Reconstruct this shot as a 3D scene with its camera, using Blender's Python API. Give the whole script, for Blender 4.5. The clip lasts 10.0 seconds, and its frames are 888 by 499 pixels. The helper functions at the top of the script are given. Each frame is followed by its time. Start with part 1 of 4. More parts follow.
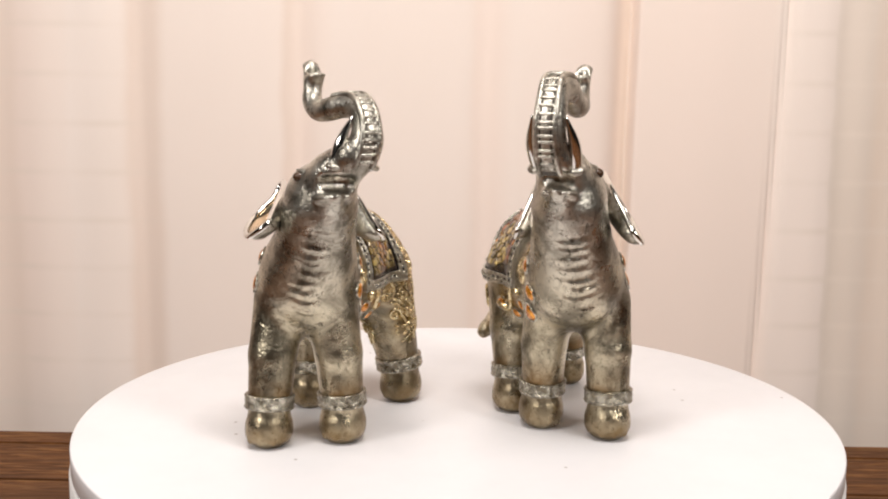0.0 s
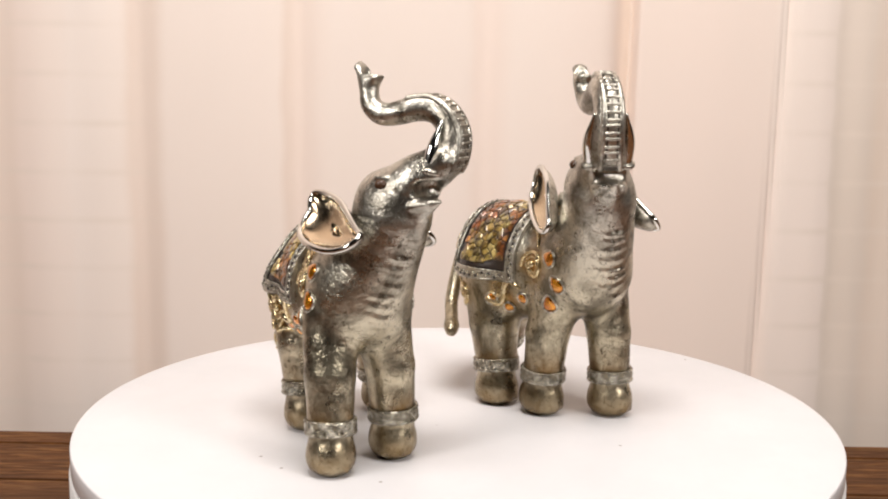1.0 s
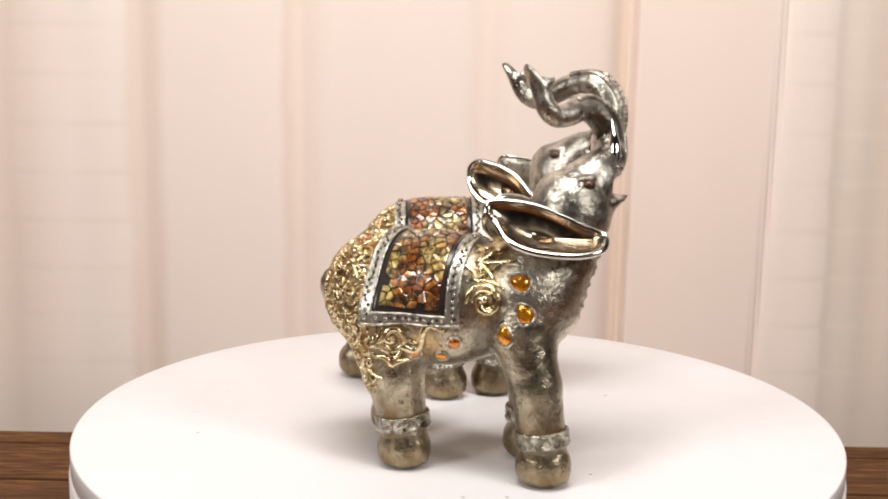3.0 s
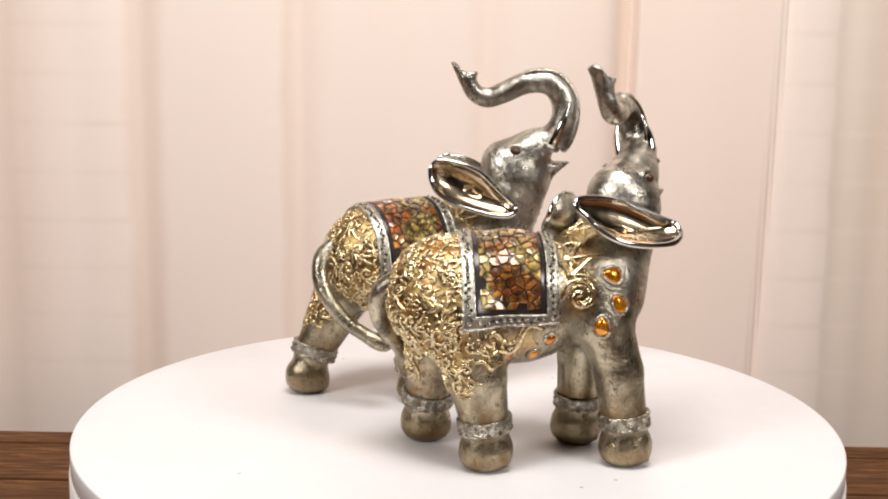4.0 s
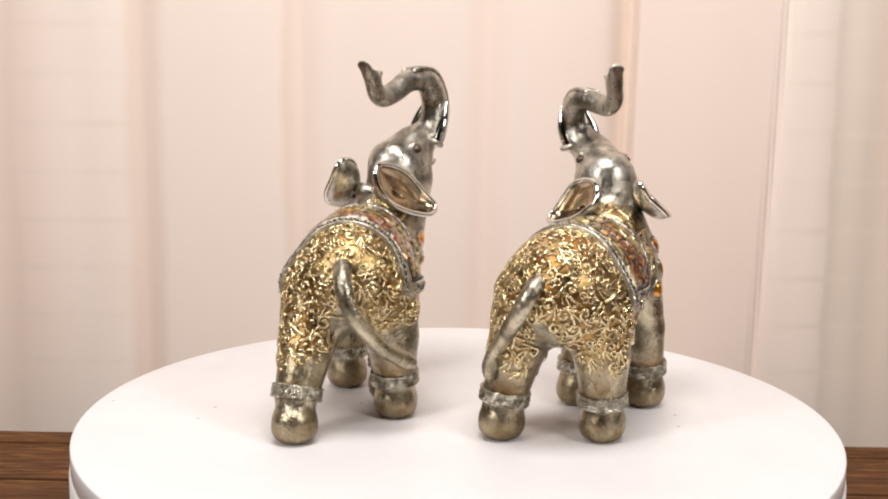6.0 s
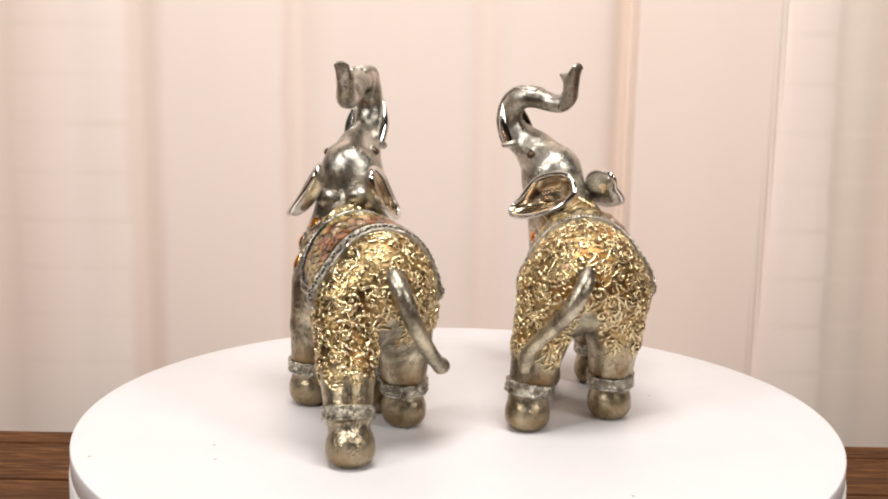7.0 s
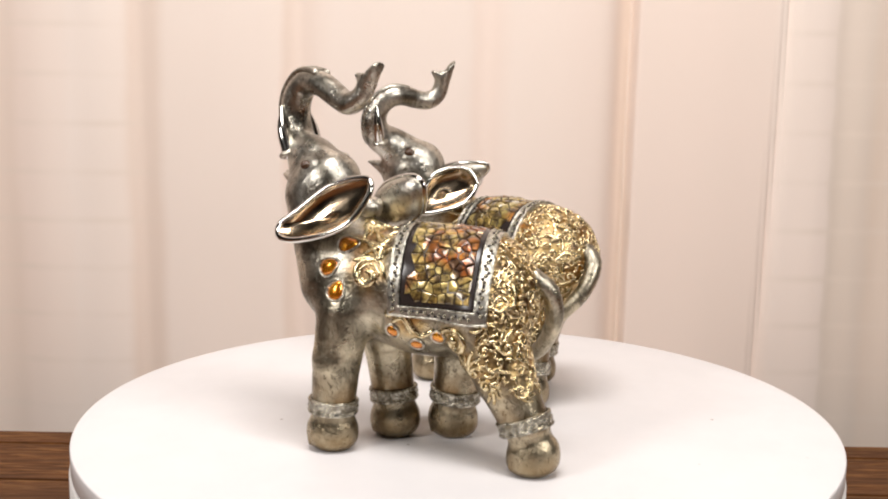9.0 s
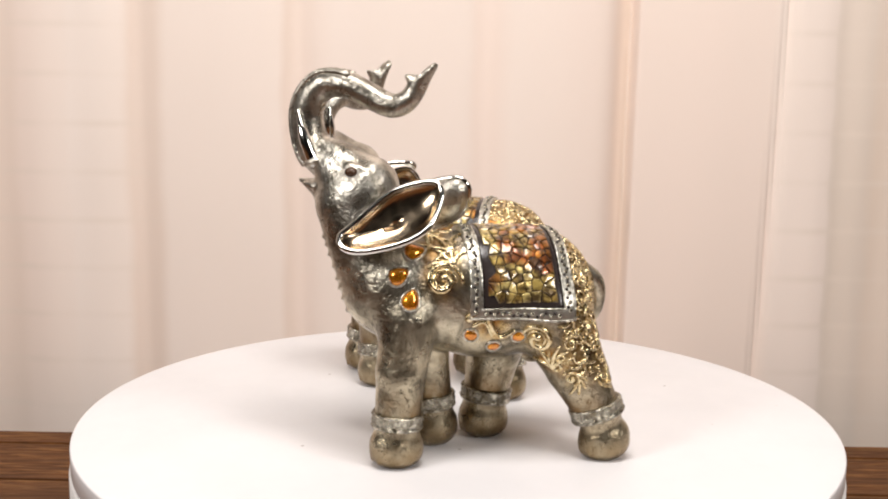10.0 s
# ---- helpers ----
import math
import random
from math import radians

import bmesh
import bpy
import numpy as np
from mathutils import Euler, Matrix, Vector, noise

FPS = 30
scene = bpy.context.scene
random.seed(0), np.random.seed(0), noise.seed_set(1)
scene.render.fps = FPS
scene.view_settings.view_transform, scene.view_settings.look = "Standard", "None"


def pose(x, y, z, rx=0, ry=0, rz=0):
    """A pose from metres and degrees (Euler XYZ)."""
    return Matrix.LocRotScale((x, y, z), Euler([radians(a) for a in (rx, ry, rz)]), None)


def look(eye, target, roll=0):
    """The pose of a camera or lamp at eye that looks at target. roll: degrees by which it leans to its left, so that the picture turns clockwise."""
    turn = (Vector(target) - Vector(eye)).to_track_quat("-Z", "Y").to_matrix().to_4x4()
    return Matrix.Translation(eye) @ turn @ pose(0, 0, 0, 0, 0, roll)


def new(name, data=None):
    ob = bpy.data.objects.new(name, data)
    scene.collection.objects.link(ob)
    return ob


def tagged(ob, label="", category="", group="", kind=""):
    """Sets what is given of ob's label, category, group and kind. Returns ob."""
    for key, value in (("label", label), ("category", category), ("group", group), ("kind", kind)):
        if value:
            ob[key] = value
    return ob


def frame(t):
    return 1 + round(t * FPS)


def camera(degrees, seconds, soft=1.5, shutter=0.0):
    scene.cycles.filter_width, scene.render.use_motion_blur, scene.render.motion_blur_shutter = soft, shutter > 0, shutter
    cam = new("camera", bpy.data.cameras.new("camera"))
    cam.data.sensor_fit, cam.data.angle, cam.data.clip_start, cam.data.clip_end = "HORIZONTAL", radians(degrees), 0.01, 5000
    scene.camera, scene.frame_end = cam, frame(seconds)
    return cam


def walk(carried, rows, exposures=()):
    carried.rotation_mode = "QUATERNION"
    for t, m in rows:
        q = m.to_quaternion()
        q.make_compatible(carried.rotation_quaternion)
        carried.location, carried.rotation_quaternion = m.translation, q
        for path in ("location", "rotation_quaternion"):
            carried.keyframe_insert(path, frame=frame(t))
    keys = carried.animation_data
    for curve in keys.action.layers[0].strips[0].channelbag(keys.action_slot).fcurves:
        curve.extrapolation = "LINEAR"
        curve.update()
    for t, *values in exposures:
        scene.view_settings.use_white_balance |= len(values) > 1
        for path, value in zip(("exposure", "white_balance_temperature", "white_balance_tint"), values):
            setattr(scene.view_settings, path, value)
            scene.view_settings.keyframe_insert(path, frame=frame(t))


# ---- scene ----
cam = camera(42.4, 10.0, soft=2.0)
EYE = (0.0, -0.448, 0.1442)
YAW, TILT = 0.01388, 0.1687
AIM = (EYE[0] - math.sin(YAW) * math.cos(TILT), EYE[1] + math.cos(YAW) * math.cos(TILT), EYE[2] - math.sin(TILT))
walk(cam, [(0.0, look(EYE, AIM, 0.804)), (10.0, look(EYE, AIM, 0.804))])
SPIN = 27.23          # degrees a second, counter-clockwise from above
TABLE = -0.105        # the disc's top is at height 0
MM = 0.001

# ---- light: two square softboxes in front, a third overhead, in a dark unseen room ----
world = bpy.data.worlds.new("room_light")
scene.world = world
world.use_nodes = True
world.node_tree.nodes["Background"].inputs[0].default_value = (1.0, 0.93, 0.86, 1)
world.node_tree.nodes["Background"].inputs[1].default_value = 0.30
scene.view_settings.exposure = 0.0


def softbox(name, eye, target, w, h, power, colour):
    d = bpy.data.lights.new(name, "AREA")
    d.shape, d.size, d.size_y, d.energy, d.color = "RECTANGLE", w, h, power, colour
    ob = new(name, d)
    ob.matrix_world = look(eye, target)
    return ob


softbox("softbox_light", (-0.72, -0.66, 0.60), (0, 0, 0.05), 0.27, 0.27, 5.45, (1, 0.958, 0.925))
softbox("softbox_light", (0.72, -0.66, 0.60), (0, 0, 0.05), 0.27, 0.27, 4.85, (1, 0.958, 0.925))
softbox("overhead_light", (0.0, -0.26, 0.90), (0, 0.16, 0.10), 0.46, 0.30, 7.9, (1, 0.955, 0.92))


# ---- materials ----
class Nodes:
    """A small builder for one procedural material."""

    def __init__(self, name):
        self.m = bpy.data.materials.new(name)
        self.m.use_nodes = True
        self.t = self.m.node_tree
        self.b = self.t.nodes["Principled BSDF"]
        self.co = self.t.nodes.new("ShaderNodeTexCoord").outputs["Object"]

    def put(self, socket, value):
        if hasattr(value, "is_output"):
            self.t.links.new(value, socket)
        else:
            socket.default_value = value

    def set(self, **kw):
        for k, v in kw.items():
            self.put(self.b.inputs[k.replace("_", " ")], v)
        return self

    def noise(self, scale, detail=4, rough=0.55, stretch=(1, 1, 1), distort=0.0):
        mp = self.t.nodes.new("ShaderNodeMapping")
        mp.inputs["Scale"].default_value = stretch
        self.t.links.new(self.co, mp.inputs[0])
        n = self.t.nodes.new("ShaderNodeTexNoise")
        n.inputs["Scale"].default_value, n.inputs["Detail"].default_value = scale, detail
        n.inputs["Roughness"].default_value, n.inputs["Distortion"].default_value = rough, distort
        self.t.links.new(mp.outputs[0], n.inputs["Vector"])
        return n.outputs["Fac"]

    def voronoi(self, scale, feature="F1", out="Distance", flat=False):
        n = self.t.nodes.new("ShaderNodeTexVoronoi")
        n.feature = feature
        n.voronoi_dimensions = "2D" if flat else "3D"
        n.inputs["Scale"].default_value = scale
        self.t.links.new(self.co, n.inputs["Vector"])
        return n.outputs[out]

    def axis(self, k):
        n = self.t.nodes.new("ShaderNodeSeparateXYZ")
        self.t.links.new(self.co, n.inputs[0])
        return n.outputs[k]

    def ramp(self, fac, *stops):
        n = self.t.nodes.new("ShaderNodeValToRGB")
        e = n.color_ramp.elements
        while len(e) < len(stops):
            e.new(0.5)
        for el, (p, c) in zip(e, stops):
            el.position = p
            el.color = (c, c, c, 1) if isinstance(c, (int, float)) else (*c, 1)
        self.t.links.new(fac, n.inputs[0])
        return n.outputs[0]

    def mix(self, fac, a, b, mode="MIX"):
        n = self.t.nodes.new("ShaderNodeMix")
        n.data_type, n.blend_type = "RGBA", mode
        self.put(n.inputs[0], fac)
        for s, v in ((n.inputs[6], a), (n.inputs[7], b)):
            self.put(s, (*v, 1) if isinstance(v, tuple) and len(v) == 3 else v)
        return n.outputs[2]

    def math(self, op, a, b=0.0):
        n = self.t.nodes.new("ShaderNodeMath")
        n.operation = op
        self.put(n.inputs[0], a)
        self.put(n.inputs[1], b)
        return n.outputs[0]

    def attribute(self, name):
        n = self.t.nodes.new("ShaderNodeAttribute")
        n.attribute_name = name
        return n.outputs["Fac"]

    def chance(self):
        return self.t.nodes.new("ShaderNodeObjectInfo").outputs["Random"]

    def bump(self, height, strength=0.3, distance=0.001):
        n = self.t.nodes.new("ShaderNodeBump")
        n.inputs["Strength"].default_value, n.inputs["Distance"].default_value = strength, distance
        self.t.links.new(height, n.inputs["Height"])
        self.t.links.new(n.outputs[0], self.b.inputs["Normal"])
        return self


def make_silver():
    n = Nodes("antique_silver_leaf")
    z = n.axis(2)
    tone = n.mix(n.ramp(n.math("MULTIPLY", z, 7.0), (0.30, 0.0), (0.62, 1.0)), (0.60, 0.53, 0.385), (0.63, 0.595, 0.52))
    blot = n.ramp(n.noise(62, 5, 0.62, distort=0.8), (0.39, 0.0), (0.57, 1.0))
    base = n.mix(blot, n.mix(0.74, tone, (0.08, 0.064, 0.042)), tone)
    # fine dark flecks where the leaf has worn through, in loose patches
    fleck = n.ramp(n.noise(620, 6, 0.74, distort=0.8, stretch=(1, 1, 0.6)), (0.53, 0.0), (0.62, 1.0))
    patch = n.ramp(n.noise(75, 3, 0.6), (0.38, 0.15), (0.58, 0.9))
    base = n.mix(n.math("MULTIPLY", fleck, patch), base, (0.075, 0.060, 0.042))
    # gilding over the hindquarters, brown in the recesses
    gilt = n.attribute("gilt")
    base = n.mix(gilt, base, n.mix(n.ramp(n.noise(240, 4, 0.6), (0.4, 0.0), (0.62, 1.0)), (0.54, 0.37, 0.14), (0.10, 0.048, 0.015)))
    amber = n.ramp(n.noise(45, 3, 0.6), (0.52, 0.0), (0.64, 0.8))
    base = n.mix(n.math("MULTIPLY", amber, gilt), base, (0.46, 0.19, 0.03))
    # brown glaze above the ankle bands, bronze feet
    shin = n.ramp(n.math("MULTIPLY", z, 20.0), (0.30, 0.2), (0.37, 0.95), (0.60, 0.0))
    base = n.mix(n.math("MULTIPLY", shin, n.ramp(n.noise(95, 3), (0.36, 0.2), (0.56, 1.0))), base, (0.20, 0.115, 0.042))
    foot = n.ramp(n.math("MULTIPLY", z, 20.0), (0.08, 0.85), (0.20, 0.5), (0.31, 0.0))
    base = n.mix(n.math("MULTIPLY", foot, n.ramp(n.noise(140, 4), (0.35, 0.5), (0.65, 1.0))), base, (0.20, 0.13, 0.055))
    crinkle = n.ramp(n.noise(360, 2, 0.5, distort=2.6), (0.38, 0.0), (0.55, 1.0))
    relief = n.math("ADD", n.noise(170, 3, 0.55, distort=1.2), n.math("MULTIPLY", crinkle, 0.24))
    rough = n.math("ADD", n.ramp(n.noise(90, 4), (0.3, 0.24), (0.7, 0.36)), n.math("MULTIPLY", n.math("MULTIPLY", fleck, patch), 0.15))
    n.set(Base_Color=base, Metallic=0.94, Roughness=rough)
    return n.bump(relief, 0.29, 0.0011).m


def make_gold():
    n = Nodes("antique_gold")
    wear = n.ramp(n.noise(500, 4, 0.6), (0.4, 0.0), (0.7, 1.0))
    n.set(Base_Color=n.mix(wear, (0.84, 0.73, 0.47), (0.48, 0.32, 0.13)), Metallic=1.0, Roughness=n.ramp(wear, (0, 0.2), (1, 0.36)))
    return n.bump(n.noise(900, 2), 0.25, 0.0004).m


def make_trim():
    n = Nodes("tarnished_silver_trim")
    v = n.voronoi(480)
    pit_mark = n.ramp(v, (0.0, 0.0), (0.45, 1.0))
    n.set(Base_Color=n.mix(n.ramp(n.noise(600, 4), (0.44, 0.0), (0.6, 1.0)), (0.74, 0.71, 0.63), (0.26, 0.24, 0.19)), Metallic=0.9, Roughness=0.3)
    return n.bump(pit_mark, 0.5, 0.0006).m


def make_ankle():
    n = Nodes("pitted_ankle_silver")
    pit_mark = n.ramp(n.voronoi(430), (0.10, 0.0), (0.5, 1.0))
    worn = n.ramp(n.noise(330, 5, 0.68), (0.42, 0.0), (0.58, 1.0))
    c = n.mix(worn, (0.20, 0.17, 0.12), (0.62, 0.585, 0.49))
    n.set(Base_Color=n.mix(pit_mark, n.mix(0.6, c, (0.09, 0.07, 0.05)), c), Metallic=0.92, Roughness=0.27)
    return n.bump(n.math("ADD", pit_mark, worn), 0.6, 0.0006).m


def make_chrome(name, colour, rough):
    n = Nodes(name)
    n.set(Base_Color=n.mix(n.ramp(n.noise(45, 3), (0.35, 0.0), (0.7, 1.0)), colour, tuple(c * 0.72 for c in colour)), Metallic=1.0,
          Roughness=n.ramp(n.noise(200, 3), (0.3, rough * 0.7), (0.8, rough * 1.5)))
    return n.m


def make_tile():
    n = Nodes("amber_mosaic_glass")
    r = n.chance()
    gold = n.ramp(r, (0.0, (0.30, 0.19, 0.045)), (0.25, (0.56, 0.40, 0.11)), (0.5, (0.38, 0.30, 0.10)), (0.75, (0.70, 0.54, 0.20)), (1.0, (0.46, 0.30, 0.07)))
    red = n.ramp(r, (0.0, (0.42, 0.11, 0.014)), (0.35, (0.20, 0.06, 0.014)), (0.7, (0.58, 0.22, 0.03)), (1.0, (0.34, 0.12, 0.02)))
    c = n.mix(n.ramp(n.noise(62, 2, 0.5), (0.49, 0.0), (0.58, 1.0)), gold, red)
    c = n.mix(n.ramp(n.noise(300, 4, 0.6), (0.40, 0.0), (0.58, 0.92)), c, (0.045, 0.022, 0.009))
    n.set(Base_Color=c, Metallic=0.45, Roughness=0.34, Coat_Weight=1.0, Coat_Roughness=0.04)
    return n.bump(n.noise(420, 3), 0.3, 0.0005).m


def make_gem():
    n = Nodes("orange_glass_gem")
    n.set(Base_Color=n.mix(n.ramp(n.noise(260, 2), (0.35, 0.0), (0.7, 1.0)), (0.86, 0.36, 0.02), (0.50, 0.13, 0.006)), Roughness=0.22, Metallic=0.7,
          Coat_Weight=1.0, Coat_Roughness=0.03, IOR=1.55)
    return n.m


def make_plain(name, colour, rough, metal=0.0, scale=200.0, spread=0.12, bump=0.1):
    n = Nodes(name)
    f = n.noise(scale, 4)
    n.set(Base_Color=n.mix(f, tuple(c * (1 - spread) for c in colour), tuple(min(1, c * (1 + spread)) for c in colour)), Roughness=rough, Metallic=metal)
    return n.bump(f, bump, 0.0005).m


def make_platter():
    n = Nodes("white_turntable_laminate")
    speck = n.ramp(n.voronoi(38, flat=True), (0.014, 1.0), (0.032, 0.0))
    rare = n.ramp(n.noise(23, 2), (0.55, 0.0), (0.60, 1.0))
    smear = n.ramp(n.noise(30, 5, 0.6), (0.35, 0.0), (0.75, 1.0))
    base = n.mix(smear, (0.757, 0.735, 0.742), (0.722, 0.70, 0.705))
    base = n.mix(n.math("MULTIPLY", n.math("MULTIPLY", speck, rare), 0.9), base, (0.30, 0.25, 0.22))
    n.set(Base_Color=base, Roughness=n.ramp(smear, (0, 0.42), (1, 0.52)))
    return n.bump(n.noise(500, 3), 0.08, 0.0003).m


def make_wood():
    n = Nodes("dark_walnut_planks")
    grain = n.noise(28, 8, 0.62, stretch=(1.2, 11, 11), distort=0.5)
    streak = n.noise(9, 5, 0.6, stretch=(0.8, 14, 14))
    c = n.ramp(grain, (0.28, (0.020, 0.007, 0.003)), (0.5, (0.15, 0.055, 0.015)), (0.72, (0.42, 0.19, 0.06)))
    c = n.mix(n.ramp(streak, (0.4, 0.0), (0.62, 0.7)), c, (0.045, 0.017, 0.007))
    c = n.mix(n.math("MULTIPLY", n.chance(), 0.4), c, (0.13, 0.055, 0.02))
    n.set(Base_Color=c, Roughness=n.ramp(grain, (0.3, 0.66), (0.7, 0.52)), Specular_IOR_Level=0.2)
    return n.bump(grain, 0.3, 0.001).m


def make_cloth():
    """Sheer cloth; fold and overlap shade painted as lengthwise bands, with check crossbars at its sides."""
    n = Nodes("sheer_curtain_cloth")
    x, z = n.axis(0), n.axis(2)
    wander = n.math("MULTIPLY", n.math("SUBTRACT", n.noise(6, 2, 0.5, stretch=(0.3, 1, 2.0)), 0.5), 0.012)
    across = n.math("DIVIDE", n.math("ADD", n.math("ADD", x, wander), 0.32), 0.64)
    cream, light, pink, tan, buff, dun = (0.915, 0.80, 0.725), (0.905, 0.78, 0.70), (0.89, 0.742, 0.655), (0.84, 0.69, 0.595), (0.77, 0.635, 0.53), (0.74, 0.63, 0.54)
    # tan, buff and dun bands carry the shade of pleats and doubled cloth
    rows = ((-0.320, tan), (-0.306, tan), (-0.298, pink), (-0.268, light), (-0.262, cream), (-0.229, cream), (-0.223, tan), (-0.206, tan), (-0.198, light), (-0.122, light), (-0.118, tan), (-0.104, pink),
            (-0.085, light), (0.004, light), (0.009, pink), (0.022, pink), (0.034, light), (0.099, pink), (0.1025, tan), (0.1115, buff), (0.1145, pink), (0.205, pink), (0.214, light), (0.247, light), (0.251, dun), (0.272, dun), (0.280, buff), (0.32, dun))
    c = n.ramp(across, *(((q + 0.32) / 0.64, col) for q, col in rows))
    # crossbars of the check
    bar = n.ramp(n.math("PINGPONG", n.math("ADD", z, 0.004), 0.0165), (0.0015, 1.0), (0.0038, 0.0))
    near = n.ramp(n.math("ABSOLUTE", x), (0.20, 0.0), (0.235, 0.55))
    patchy = n.ramp(n.noise(14, 2), (0.40, 0.25), (0.6, 1.0))
    c = n.mix(n.math("MULTIPLY", n.math("MULTIPLY", bar, near), patchy), c, (0.80, 0.685, 0.59))
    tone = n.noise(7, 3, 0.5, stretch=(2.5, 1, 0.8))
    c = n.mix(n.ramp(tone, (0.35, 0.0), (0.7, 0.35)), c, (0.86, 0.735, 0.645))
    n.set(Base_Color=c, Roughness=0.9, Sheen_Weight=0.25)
    return n.bump(n.noise(1400, 2, 0.5, stretch=(1, 1, 0.15)), 0.12, 0.0003).m


SILVER, GOLD, TRIM = make_silver(), make_gold(), make_trim()
CHROME = make_chrome("bright_chrome", (0.84, 0.82, 0.77), 0.13)
BOWL = make_chrome("smoky_bronze_chrome", (0.66, 0.52, 0.36), 0.19)
TUSK = make_chrome("polished_silver", (0.82, 0.80, 0.76), 0.12)
TILE, GEM = make_tile(), make_gem()
PITCH = make_plain("black_resin", (0.03, 0.022, 0.02), 0.22)
EYE_DARK = make_plain("brown_eye_enamel", (0.07, 0.034, 0.018), 0.12)
# one dark fill for the trunk strip and the ring below the disc
GROOVE = make_plain("dark_recess_fill", (0.10, 0.09, 0.075), 0.45, 0.7)
BAND = make_plain("aged_silver_band", (0.58, 0.555, 0.49), 0.33, 0.88, 600.0, 0.5, 0.45)
BANDLIGHT = make_ankle()
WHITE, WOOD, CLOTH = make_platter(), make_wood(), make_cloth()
BASEWHITE = make_plain("white_plastic_base", (0.80, 0.79, 0.78), 0.4, spread=0.03, bump=0.02)
WALL = make_plain("dim_studio_wall", (0.050, 0.046, 0.042), 0.9, scale=6.0, spread=0.06)


# ---- mesh helpers ----
def mesh_of(name, verts, faces, mat, smooth=True):
    me = bpy.data.meshes.new(name)
    me.from_pydata([tuple(v) for v in verts], [], [tuple(int(i) for i in f) for f in faces])
    me.materials.append(mat)
    if smooth:
        me.polygons.foreach_set("use_smooth", [True] * len(me.polygons))
    me.update()
    return me


def part(name, me, parent=None, label=""):
    ob = new(name, me)
    ob.parent = parent
    return tagged(ob, label)


def from_bm(name, bm, mat, smooth=True):
    me = bpy.data.meshes.new(name)
    bmesh.ops.recalc_face_normals(bm, faces=bm.faces)
    bm.to_mesh(me)
    bm.free()
    me.materials.append(mat)
    if smooth:
        me.polygons.foreach_set("use_smooth", [True] * len(me.polygons))
    return me


def lathe(name, profile, mat, seg=128, smooth=True):
    """Turns (radius, height) pairs about z; ends close on the axis."""
    vs, fs = [], []
    for r, z in profile:
        vs += [(r * math.cos(2 * math.pi * i / seg), r * math.sin(2 * math.pi * i / seg), z) for i in range(seg)]
    for j in range(len(profile) - 1):
        for i in range(seg):
            k = (i + 1) % seg
            fs.append((j * seg + i, j * seg + k, (j + 1) * seg + k, (j + 1) * seg + i))
    fs.append(tuple(range(seg))[::-1])
    fs.append(tuple(range((len(profile) - 1) * seg, len(profile) * seg)))
    return mesh_of(name, vs, fs, mat, smooth)


def spline(pts, n):
    """Catmull-Rom through the rows of pts, n samples in all."""
    p = np.array(pts, float)
    p = np.vstack([2 * p[0] - p[1], p, 2 * p[-1] - p[-2]])
    out = []
    for u in np.linspace(0, len(p) - 3 - 1e-9, n):
        i, f = int(u), u - int(u)
        a, b, c, d = p[i:i + 4]
        out.append(0.5 * (2 * b + (c - a) * f + (2 * a - 5 * b + 4 * c - d) * f * f + (3 * b - a - 3 * c + d) * f ** 3))
    return np.array(out)


def unit(v):
    v = np.asarray(v, float)
    return v / np.maximum(np.linalg.norm(v, axis=-1, keepdims=True), 1e-9)


def tube_arrays(path, radii, sides=10, closed=False, up=(0.13, 0.2, 1.0)):
    """Vertices and faces of a tube along the path, with round closed ends."""
    p = np.array(path, float)
    r = np.broadcast_to(np.array(radii, float), (len(p),)).copy()
    if closed:
        t = unit(np.roll(p, -1, 0) - np.roll(p, 1, 0))
    else:
        t = unit(np.gradient(p, axis=0))
        p = np.vstack([p[0] - t[0] * r[0] * 0.6, p, p[-1] + t[-1] * r[-1] * 0.6])
        r = np.concatenate([[r[0] * 0.25], r, [r[-1] * 0.25]])
        t = np.vstack([t[0], t, t[-1]])
    a = unit(np.cross(t[0], up))
    vs, n = [], len(p)
    for i in range(n):
        a = unit(a - t[i] * (a @ t[i]))
        b = np.cross(t[i], a)
        for k in range(sides):
            w = 2 * math.pi * k / sides
            vs.append(p[i] + r[i] * (math.cos(w) * a + math.sin(w) * b))
    fs = []
    for i in range(n if closed else n - 1):
        j = (i + 1) % n
        for k in range(sides):
            m = (k + 1) % sides
            fs.append((i * sides + k, i * sides + m, j * sides + m, j * sides + k))
    if not closed:
        fs += [tuple(range(sides))[::-1], tuple(range((n - 1) * sides, n * sides))]
    return vs, fs


def joined(pieces):
    vs, fs = [], []
    for v, f in pieces:
        o = len(vs)
        vs += list(v)
        fs += [tuple(i + o for i in q) for q in f]
    return vs, fs


